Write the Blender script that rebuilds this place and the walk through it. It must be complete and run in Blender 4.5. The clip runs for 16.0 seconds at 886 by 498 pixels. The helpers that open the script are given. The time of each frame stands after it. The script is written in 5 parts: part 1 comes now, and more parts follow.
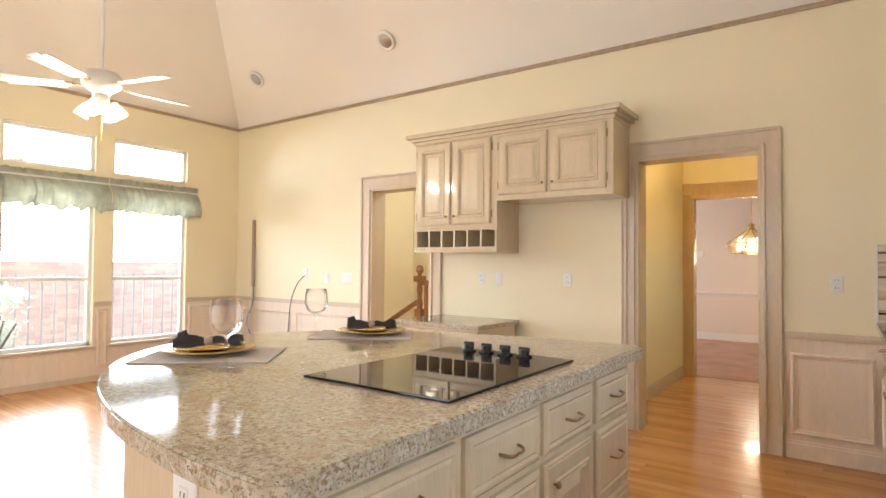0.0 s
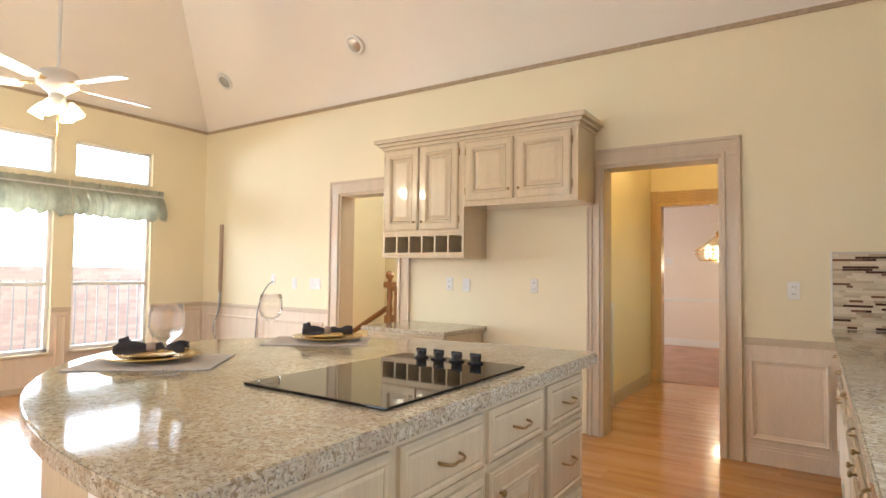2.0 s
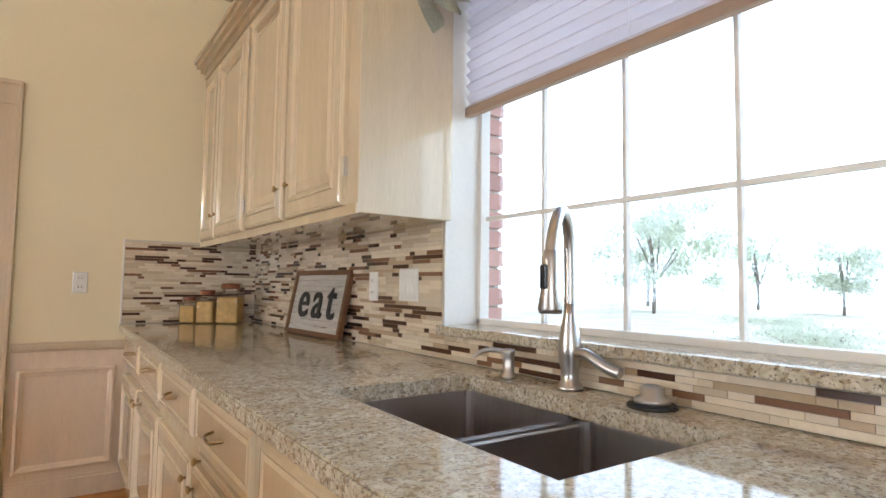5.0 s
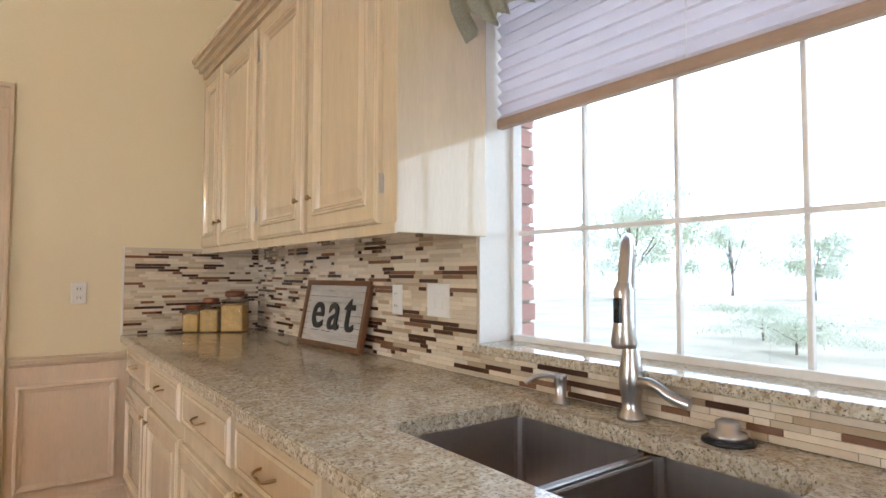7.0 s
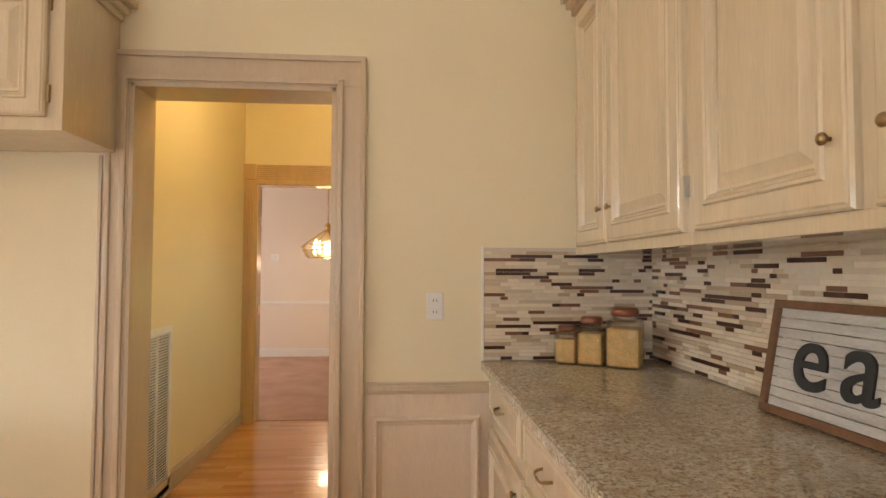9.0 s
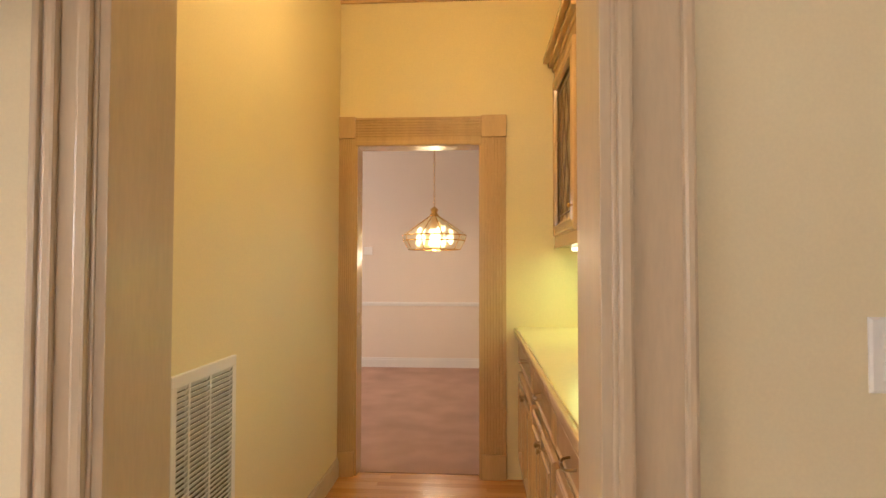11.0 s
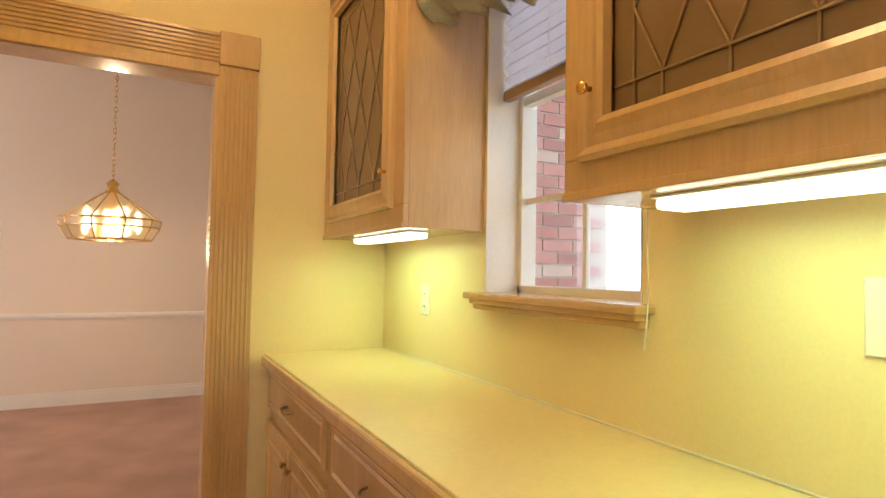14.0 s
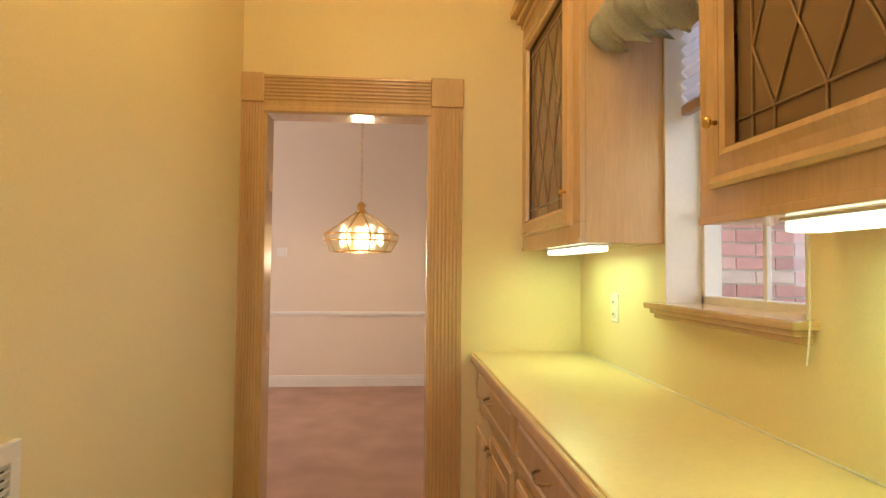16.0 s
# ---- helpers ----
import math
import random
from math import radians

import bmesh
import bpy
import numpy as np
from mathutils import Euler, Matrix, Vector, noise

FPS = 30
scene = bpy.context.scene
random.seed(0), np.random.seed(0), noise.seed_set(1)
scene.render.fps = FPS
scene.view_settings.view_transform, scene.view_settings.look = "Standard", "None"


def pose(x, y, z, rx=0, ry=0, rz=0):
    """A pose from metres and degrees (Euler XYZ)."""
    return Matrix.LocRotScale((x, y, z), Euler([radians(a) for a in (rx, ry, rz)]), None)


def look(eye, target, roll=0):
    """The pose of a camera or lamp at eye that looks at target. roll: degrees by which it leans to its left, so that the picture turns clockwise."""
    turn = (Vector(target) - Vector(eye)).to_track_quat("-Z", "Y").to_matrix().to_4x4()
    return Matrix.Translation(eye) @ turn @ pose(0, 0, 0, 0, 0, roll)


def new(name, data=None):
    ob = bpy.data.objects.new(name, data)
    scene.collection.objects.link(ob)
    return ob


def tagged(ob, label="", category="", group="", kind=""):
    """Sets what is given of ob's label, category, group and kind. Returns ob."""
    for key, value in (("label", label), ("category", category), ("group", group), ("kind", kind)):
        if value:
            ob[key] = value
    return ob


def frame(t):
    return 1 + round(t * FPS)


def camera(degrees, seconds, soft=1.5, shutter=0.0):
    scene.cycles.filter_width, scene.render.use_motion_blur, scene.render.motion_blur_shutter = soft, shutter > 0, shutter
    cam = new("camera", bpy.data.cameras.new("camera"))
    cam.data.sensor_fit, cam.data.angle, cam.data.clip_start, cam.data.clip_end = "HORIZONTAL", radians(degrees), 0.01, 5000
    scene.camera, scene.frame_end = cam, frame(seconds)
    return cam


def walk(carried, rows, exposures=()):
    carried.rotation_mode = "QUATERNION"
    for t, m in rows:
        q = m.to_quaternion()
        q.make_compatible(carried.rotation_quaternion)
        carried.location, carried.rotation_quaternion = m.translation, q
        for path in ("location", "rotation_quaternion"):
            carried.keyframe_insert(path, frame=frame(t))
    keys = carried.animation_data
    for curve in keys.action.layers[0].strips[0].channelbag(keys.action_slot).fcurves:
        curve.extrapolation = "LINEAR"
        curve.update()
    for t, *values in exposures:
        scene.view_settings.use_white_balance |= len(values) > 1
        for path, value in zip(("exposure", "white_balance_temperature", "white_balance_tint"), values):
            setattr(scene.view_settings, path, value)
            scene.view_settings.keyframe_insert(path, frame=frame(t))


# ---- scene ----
cam = camera(76.1, 16.0)
PATH = [
    (0, look((1.214, -0.107, 1.238), (0.051, 1.518, 1.295), 0.5)),
    (0.5, look((1.201, -0.106, 1.233), (-0.069, 1.438, 1.293), 0.7)),
    (1, look((1.207, -0.1, 1.232), (-0.114, 1.4, 1.297), 0.7)),
    (1.5, look((1.264, -0.081, 1.241), (-0.055, 1.42, 1.311), 0.3)),
    (2, look((1.279, -0.033, 1.235), (0.178, 1.635, 1.315), 0.7)),
    (2.5, look((1.291, -0.006, 1.233), (0.455, 1.809, 1.318), 0.8)),
    (3, look((1.267, 0.049, 1.24), (0.809, 1.994, 1.324), 0.5)),
    (3.5, look((1.108, 0.09, 1.202), (1.206, 2.085, 1.303), 1.0)),
    (4, look((1.064, 0.301, 1.176), (1.595, 2.225, 1.302), 1.2)),
    (4.5, look((1.046, 0.508, 1.151), (1.916, 2.303, 1.3), 1.5)),
    (4.7, look((1.045, 0.565, 1.142), (2.071, 2.274, 1.3), 1.5)),
    (6.8, look((0.902, 0.681, 1.258), (2.199, 2.202, 1.325), -0.2)),
    (7, look((0.908, 0.742, 1.24), (2.102, 2.344, 1.331), 0.1)),
    (7.5, look((0.932, 0.927, 1.254), (1.808, 2.722, 1.348), 0.5)),
    (8, look((0.994, 1.162, 1.265), (1.565, 3.077, 1.35), 0.3)),
    (8.5, look((1.003, 1.529, 1.299), (1.368, 3.495, 1.365), 0.6)),
    (9, look((1.013, 1.878, 1.29), (1.159, 3.871, 1.366), 0.2)),
    (9.5, look((0.937, 2.26, 1.275), (0.903, 4.258, 1.354), 0.4)),
    (10, look((0.815, 2.638, 1.278), (0.668, 4.632, 1.346), -0.0)),
    (12.3, look((0.313, 4.103, 1.267), (0.425, 6.099, 1.327), 1.1)),
    (12.5, look((0.323, 4.181, 1.269), (0.545, 6.167, 1.33), 0.9)),
    (13, look((0.323, 4.33, 1.263), (0.822, 6.265, 1.331), 0.9)),
    (13.5, look((0.321, 4.396, 1.254), (1.109, 6.232, 1.331), 1.1)),
    (14, look((0.323, 4.413, 1.254), (1.243, 6.187, 1.335), 1.0)),
    (14.5, look((0.317, 4.421, 1.255), (1.277, 6.173, 1.335), 0.9)),
    (15, look((0.328, 4.409, 1.266), (1.202, 6.206, 1.348), 0.7)),
    (15.5, look((0.349, 4.318, 1.287), (0.846, 6.254, 1.364), 0.4)),
    (16, look((0.393, 4.152, 1.292), (0.553, 6.144, 1.366), 0.5)),
]
walk(cam, PATH, exposures=[(0.0, -0.27, 5350, 6), (3.0, -0.36, 5400, 6), (8.0, -0.42, 5600, 8), (9.0, -0.42, 5850, 8), (12.3, -0.44, 5950, 11), (16.0, -0.44, 5950, 11)])

# ---- world, sun, lamps and added fill light ----
world = bpy.data.worlds.new("sky")
scene.world = world
world.use_nodes = True
wn = world.node_tree.nodes
sky = wn.new("ShaderNodeTexSky")
sky.sky_type, sky.sun_disc = 'NISHITA', False
sky.sun_elevation, sky.sun_rotation = radians(50), radians(175)
world.node_tree.links.new(sky.outputs[0], wn["Background"].inputs[0])
wn["Background"].inputs[1].default_value = 0.15
sun = new("sun", bpy.data.lights.new("sun", 'SUN'))
sun.data.energy, sun.data.angle, sun.data.color = 5.0, radians(0.5), (1, 0.95, 0.88)
sun.matrix_world = look((0, 0, 20), (0.8, 9, 0))


def area(name, eye, target, sx, sy, watts, colour):
    lamp = new(name, bpy.data.lights.new(name, 'AREA'))
    lamp.data.shape, lamp.data.size, lamp.data.size_y = 'RECTANGLE', sx, sy
    lamp.data.energy, lamp.data.color = watts, colour
    lamp.matrix_world = look(eye, target)
    return lamp


def bulb(name, at, watts, colour, radius=0.05):
    lamp = new(name, bpy.data.lights.new(name, 'POINT'))
    lamp.data.energy, lamp.data.color, lamp.data.shadow_soft_size = watts, colour, radius
    lamp.location = at
    return lamp


# Added fill for the kitchen from the unseen south side.
area("south_fill_light", (-1.6, -3.25, 1.3), (-1.6, 3, 1.6), 3.4, 2.1, 125, (1.0, 0.95, 0.90))
FAN = (-3.2, 1.765, 2.62)
for fx, fy in ((-3.1, 1.65), (-3.32, 1.7), (-3.2, 1.95)):
    bulb("fan_bulb", (fx, fy, 2.26), 22, (1.0, 0.80, 0.5))
bulb("pantry_ceiling_bulb", (0.35, 5.3, 2.86), 36, (1.0, 0.67, 0.30), 0.2)
bulb("chandelier_bulb", (0.063, 9.29, 1.38), 22, (1.0, 0.72, 0.42), 0.1)
area("under_cabinet_tube", (1.09, 4.78, 1.356), (1.09, 4.78, 0), 0.07, 0.54, 2.2, (0.70, 1.0, 0.36))
area("under_cabinet_tube", (1.09, 6.34, 1.356), (1.09, 6.34, 0), 0.07, 0.5, 2.4, (0.70, 1.0, 0.36))
# Fill lamp added before the blank, unseen west wall of the dining room.
area("dining_fill_light", (-3.3, 8.8, 1.5), (1, 9.2, 1.3), 1.6, 1.4, 78, (1.0, 0.86, 0.80))
# Unseen point lamp, without a fixture, added to brighten the stair hall.
bulb("hall_fill_light", (-2.0, 5.7, 2.8), 90, (1.0, 0.90, 0.74), 0.1)


# ---- materials ----
def material(name, colour, rough=0.5, metal=0.0, vary=0.12, scale=8.0, fine=90.0, bump=0.15, stretch=(1, 1, 1), coat=0.0):
    m = bpy.data.materials.new(name)
    m.use_nodes = True
    t = m.node_tree
    n, l = t.nodes, t.links
    b = n["Principled BSDF"]
    b.inputs["Roughness"].default_value, b.inputs["Metallic"].default_value = rough, metal
    b.inputs["Coat Weight"].default_value = coat
    co = n.new("ShaderNodeTexCoord")
    mp = n.new("ShaderNodeMapping")
    mp.inputs["Scale"].default_value = stretch
    l.new(co.outputs["Object"], mp.inputs[0])
    big, small = n.new("ShaderNodeTexNoise"), n.new("ShaderNodeTexNoise")
    big.inputs["Scale"].default_value, small.inputs["Scale"].default_value = scale, fine
    small.inputs["Detail"].default_value = 4
    l.new(mp.outputs[0], big.inputs[0])
    l.new(mp.outputs[0], small.inputs[0])
    add = n.new("ShaderNodeMath")
    add.operation = 'ADD'
    l.new(big.outputs[0], add.inputs[0])
    l.new(small.outputs[0], add.inputs[1])
    ramp = n.new("ShaderNodeMapRange")
    ramp.inputs[1].default_value, ramp.inputs[2].default_value = 0.6, 1.4
    ramp.inputs[3].default_value, ramp.inputs[4].default_value = 1 - vary, 1 + vary * 0.6
    l.new(add.outputs[0], ramp.inputs[0])
    mul = n.new("ShaderNodeVectorMath")
    mul.operation = 'MULTIPLY'
    mul.inputs[0].default_value = colour
    l.new(ramp.outputs[0], mul.inputs[1])
    l.new(mul.outputs[0], b.inputs["Base Color"])
    if bump:
        bp = n.new("ShaderNodeBump")
        bp.inputs["Strength"].default_value, bp.inputs["Distance"].default_value = bump, 0.002
        l.new(small.outputs[0], bp.inputs["Height"])
        l.new(bp.outputs[0], b.inputs["Normal"])
    return m


def glow(name, colour, strength):
    m = bpy.data.materials.new(name)
    m.use_nodes = True
    b = m.node_tree.nodes["Principled BSDF"]
    b.inputs["Base Color"].default_value = (*colour, 1)
    b.inputs["Emission Color"].default_value, b.inputs["Emission Strength"].default_value = (*colour, 1), strength
    return m


def glass(name, colour=(1, 1, 1), rough=0.0, ior=1.45, alpha=1.0):
    m = bpy.data.materials.new(name)
    m.use_nodes = True
    b = m.node_tree.nodes["Principled BSDF"]
    b.inputs["Base Color"].default_value, b.inputs["Roughness"].default_value = (*colour, 1), rough
    b.inputs["Transmission Weight"].default_value, b.inputs["IOR"].default_value = 1.0, ior
    b.inputs["Alpha"].default_value = alpha
    return m


def pieces(name, stops, rough, bump=0.2, coat=0.0, island=False, grain=None, spread=0.1):
    """Colour by a constant ramp over a random value per piece, with a grain on top."""
    m = material(name, (1, 1, 1), rough, 0, spread, 6, 60, bump, grain or (1, 1, 1), coat)
    t = m.node_tree
    n, l = t.nodes, t.links
    r = n.new("ShaderNodeValToRGB")
    r.color_ramp.interpolation = 'CONSTANT'
    e = r.color_ramp.elements
    while len(e) < len(stops):
        e.new(0.5)
    for el, (p, c) in zip(e, stops):
        el.position, el.color = p, (*c, 1)
    src = n.new("ShaderNodeNewGeometry").outputs["Random Per Island"] if island else n.new("ShaderNodeObjectInfo").outputs["Random"]
    l.new(src, r.inputs[0])
    mul = [q for q in n if q.bl_idname == "ShaderNodeVectorMath"][0]
    l.new(r.outputs[0], mul.inputs[0])
    return m


def granite(name):
    m = bpy.data.materials.new(name)
    m.use_nodes = True
    n, l = m.node_tree.nodes, m.node_tree.links
    b = n["Principled BSDF"]
    b.inputs["Roughness"].default_value = 0.07
    co = n.new("ShaderNodeTexCoord")

    def layer(below, scale, lo, hi, colour, detail=3.0):
        t = n.new("ShaderNodeTexNoise")
        t.inputs["Scale"].default_value, t.inputs["Detail"].default_value = scale, detail
        l.new(co.outputs["Object"], t.inputs[0])
        k = n.new("ShaderNodeMapRange")
        k.inputs[1].default_value, k.inputs[2].default_value = lo, hi
        l.new(t.outputs[0], k.inputs[0])
        x = n.new("ShaderNodeMix")
        x.data_type = 'RGBA'
        l.new(k.outputs[0], x.inputs[0])
        if below is None:
            x.inputs[6].default_value = (0.50, 0.44, 0.32, 1)
        else:
            l.new(below, x.inputs[6])
        x.inputs[7].default_value = (*colour, 1)
        return x.outputs[2]
    c = layer(None, 55, 0.42, 0.62, (0.66, 0.60, 0.48))
    c = layer(c, 18, 0.50, 0.66, (0.48, 0.40, 0.28))
    c = layer(c, 85, 0.55, 0.64, (0.30, 0.23, 0.14))
    c = layer(c, 150, 0.56, 0.64, (0.30, 0.26, 0.22))
    c = layer(c, 190, 0.61, 0.68, (0.09, 0.075, 0.06))
    l.new(c, b.inputs["Base Color"])
    return m


WALL = material("cream_painted_plaster", (0.82, 0.725, 0.50), 0.6, 0, 0.05, 1.2, 160, 0.12)
PANTRY_WALL = material("yellow_painted_plaster", (0.84, 0.72, 0.42), 0.55, 0, 0.06, 1.2, 140, 0.15)
DINING_WALL = material("pale_rose_plaster", (0.80, 0.70, 0.59), 0.6, 0, 0.05, 1.0, 120, 0.12)
CEILING = material("white_ceiling_plaster", (0.87, 0.81, 0.72), 0.8, 0, 0.04, 1.5, 160, 0.2)
WHITEWASH = material("pickled_oak", (0.67, 0.555, 0.38), 0.26, 0, 0.11, 3, 26, 0.08, (6, 6, 0.7), 0.9)
TRIM = material("pickled_trim", (0.61, 0.49, 0.34), 0.38, 0, 0.10, 3, 26, 0.1, (5, 5, 0.8), 0.15)
WAINSCOT = material("pickled_wainscot", (0.76, 0.63, 0.49), 0.42, 0, 0.10, 3, 26, 0.08, (5, 5, 0.8))
# The pickled oak again for the pantry, warm lamplight put into its colour.
HONEY = material("lamplit_oak", (0.63, 0.43, 0.22), 0.24, 0, 0.13, 3, 24, 0.08, (7, 7, 0.6), 0.5)
GRANITE = granite("speckled_granite")
LAMINATE = material("cream_laminate", (0.80, 0.66, 0.38), 0.28, 0, 0.08, 2.5, 60, 0.03)
WHITE = material("white_plastic", (0.82, 0.80, 0.76), 0.4, 0, 0.03, 5, 80, 0.02)
WHITE_PAINT = material("white_paint", (0.82, 0.79, 0.74), 0.4, 0, 0.05, 4, 80, 0.05)
BRASS = material("aged_brass", (0.36, 0.25, 0.12), 0.3, 1, 0.2, 20, 200, 0.05)
GOLD = material("polished_brass", (0.75, 0.52, 0.2), 0.2, 1, 0.1, 20, 200, 0.02)
STEEL = material("brushed_steel", (0.52, 0.50, 0.48), 0.28, 1, 0.1, 6, 120, 0.04, (1, 12, 1))
SINK = material("sink_steel", (0.50, 0.46, 0.44), 0.36, 1, 0.12, 6, 150, 0.05, (1, 10, 1))
BLACK = material("black_plastic", (0.015, 0.015, 0.016), 0.25, 0, 0.1, 20, 200, 0.02)
BLACK_GLASS = material("black_ceramic_glass", (0.012, 0.010, 0.009), 0.03, 0, 0.1, 20, 200, 0.0)
DARK = material("dark_gap", (0.10, 0.07, 0.05), 0.8, 0, 0.1, 10, 90, 0.1)
FABRIC = material("sage_chintz", (0.57, 0.57, 0.46), 0.75, 0, 0.35, 9, 220, 0.3)
BLIND = material("pleated_paper", (0.70, 0.64, 0.66), 0.8, 0, 0.04, 4, 120, 0.08)
bt = BLIND.node_tree
tl = bt.nodes.new("ShaderNodeBsdfTranslucent")
tl.inputs[0].default_value = (0.85, 0.80, 0.82, 1)
mx = bt.nodes.new("ShaderNodeMixShader")
mx.inputs[0].default_value = 0.45
bt.links.new(bt.nodes["Principled BSDF"].outputs[0], mx.inputs[1])
bt.links.new(tl.outputs[0], mx.inputs[2])
bt.links.new(mx.outputs[0], bt.nodes["Material Output"].inputs[0])
RAIL_WOOD = material("dark_headrail", (0.42, 0.30, 0.22), 0.45, 0, 0.15, 6, 60, 0.1, (8, 1, 8))
NAPKIN = material("grey_linen", (0.11, 0.10, 0.105), 0.9, 0, 0.3, 14, 260, 0.4)
MAT_CLOTH = material("striped_woven_cloth", (0.62, 0.56, 0.50), 0.9, 0, 0.25, 20, 300, 0.4, (1, 14, 1))
PLATE = material("gold_glazed_plate", (0.62, 0.42, 0.12), 0.22, 0.6, 0.08, 10, 90, 0.02)
DARK_OAK = material("stained_newel_oak", (0.38, 0.18, 0.07), 0.3, 0, 0.25, 5, 40, 0.12, (6, 6, 0.8), 0.2)
CARPET = material("rose_carpet", (0.46, 0.29, 0.22), 0.95, 0, 0.28, 3, 220, 0.8)
BOARD = material("white_shiplap", (0.54, 0.51, 0.46), 0.7, 0, 0.25, 7, 60, 0.2, (1, 1, 6))
LETTER = material("charcoal_letters", (0.025, 0.025, 0.025), 0.6, 0, 0.2, 20, 120, 0.1)
FRAME_WOOD = material("walnut_sign_frame", (0.17, 0.08, 0.035), 0.5, 0, 0.3, 8, 60, 0.2, (1, 6, 6))
PASTA = material("golden_pasta", (0.70, 0.46, 0.16), 0.5, 0, 0.3, 30, 160, 0.6)
LID = material("copper_red_lid", (0.24, 0.085, 0.04), 0.3, 0.3, 0.15, 12, 120, 0.05)
RUBBER = material("blue_plastic_box", (0.03, 0.06, 0.16), 0.5, 0, 0.2, 12, 120, 0.05)
IRON = material("weathered_iron", (0.13, 0.13, 0.14), 0.5, 0.3, 0.2, 20, 120, 0.1)
MORTAR = material("mortar", (0.55, 0.50, 0.44), 0.9, 0, 0.15, 10, 120, 0.4)
GROUT = material("tile_grout", (0.62, 0.55, 0.46), 0.85, 0, 0.1, 12, 150, 0.2)
# Lawn colour is lifted towards white to stand for overexposed daylight.
GRASS = material("glare_paled_lawn", (0.56, 0.53, 0.43), 0.95, 0, 0.4, 0.6, 30, 0.6)
# Leaf colour and near-white translucency hold the overexposure of the garden.
LEAF = material("glare_paled_leaf", (0.17, 0.20, 0.11), 0.7, 0, 0.4, 2, 30, 0.4)
lt = LEAF.node_tree
ltr = lt.nodes.new("ShaderNodeBsdfTranslucent")
ltr.inputs[0].default_value = (0.74, 0.77, 0.64, 1)
lmx = lt.nodes.new("ShaderNodeMixShader")
lmx.inputs[0].default_value = 0.8
lt.links.new(lt.nodes["Principled BSDF"].outputs[0], lmx.inputs[1])
lt.links.new(ltr.outputs[0], lmx.inputs[2])
lt.links.new(lmx.outputs[0], lt.nodes["Material Output"].inputs[0])
BARK = material("bark", (0.14, 0.10, 0.07), 0.9, 0, 0.3, 4, 40, 0.8)
PANE = glass("window_glass", (1, 1, 1), 0.0, 1.1, 0.06)
CLEAR = glass("wine_glass", (1, 1, 1), 0.0, 1.15, 0.32)
JAR = glass("jar_glass", (0.95, 0.97, 0.95), 0.02, 1.3, 0.5)
SMOKED = glass("bronze_door_glass", (0.78, 0.62, 0.46), 0.12, 1.3)
AMBER = glass("bevelled_lamp_glass", (1.0, 0.93, 0.74), 0.3, 1.25, 0.8)
# Half-opaque tan stands for the lit cabinet inside behind the tinted glass.
sb = SMOKED.node_tree.nodes["Principled BSDF"]
sb.inputs["Base Color"].default_value, sb.inputs["Transmission Weight"].default_value = (0.42, 0.29, 0.17, 1), 0.45
LEAD = material("lead_came", (0.30, 0.22, 0.14), 0.35, 0.9, 0.2, 20, 120, 0.1)
BULB = glow("lit_bulb", (1.0, 0.80, 0.45), 14)
SHADE_GLOW = glow("lit_frosted_shade", (1.0, 0.84, 0.5), 3.0)
TUBE = glow("lit_diffuser", (1.0, 1.0, 0.72), 3.5)
OAK = [(0.0, (0.54, 0.25, 0.065)), (0.2, (0.60, 0.29, 0.08)), (0.4, (0.50, 0.22, 0.055)), (0.6, (0.63, 0.32, 0.10)), (0.8, (0.57, 0.27, 0.07))]
PLANK = pieces("oak_plank", OAK, 0.24, 0.08, 0.2, False, (0.8, 9, 1), 0.18)
PLANK_ALL = pieces("oak_strip_floor", OAK, 0.24, 0.08, 0.2, True, (0.8, 9, 1), 0.18)
MOSAIC = [(0.0, (0.68, 0.56, 0.40)), (0.2, (0.58, 0.47, 0.33)), (0.36, (0.78, 0.67, 0.51)), (0.58, (0.70, 0.60, 0.46)), (0.70, (0.48, 0.36, 0.23)), (0.77, (0.070, 0.030, 0.016)), (0.93, (0.20, 0.10, 0.055))]
TILE = pieces("mosaic_tile", MOSAIC, 0.22, 0.06)
TILE_ALL = pieces("mosaic_tile_field", MOSAIC, 0.22, 0.06, 0, True)
BRICKS = [(0.0, (0.36, 0.18, 0.16)), (0.3, (0.42, 0.22, 0.20)), (0.55, (0.31, 0.16, 0.15)), (0.75, (0.45, 0.28, 0.25)), (0.92, (0.45, 0.35, 0.31))]
# Red brick with the washed-out daylight glare mixed into its colour.
PALE_BRICK = pieces("glare_paled_brick", [(0.0, (0.58, 0.36, 0.32)), (0.4, (0.64, 0.42, 0.37)), (0.75, (0.52, 0.33, 0.30))], 0.9, 0.5)
BRICK = pieces("red_brick", BRICKS, 0.9, 0.6)
# Pale pink tones carry the overexposed daylight on the west wall.
PINK = pieces("overlit_brick_field", [(0.0, (0.66, 0.47, 0.43)), (0.35, (0.72, 0.54, 0.50)), (0.7, (0.60, 0.42, 0.40))], 0.9, 0.4, 0, True)
BRICK_ALL = pieces("red_brick_field", BRICKS, 0.9, 0.6, 0, True)


# ---- building helpers ----
def thing(name, at, label="", category="", group="", kind=""):
    ob = new(name)
    ob.location, ob.empty_display_size = at, 0.1
    return tagged(ob, label, category, group, kind)


def part(name, bm, mat, parent=None, label="", smooth=False):
    me = bpy.data.meshes.new(name)
    bmesh.ops.recalc_face_normals(bm, faces=bm.faces)
    bm.to_mesh(me)
    bm.free()
    me.materials.append(mat)
    if smooth:
        for p in me.polygons:
            p.use_smooth = True
    return link(name, me, parent, label)


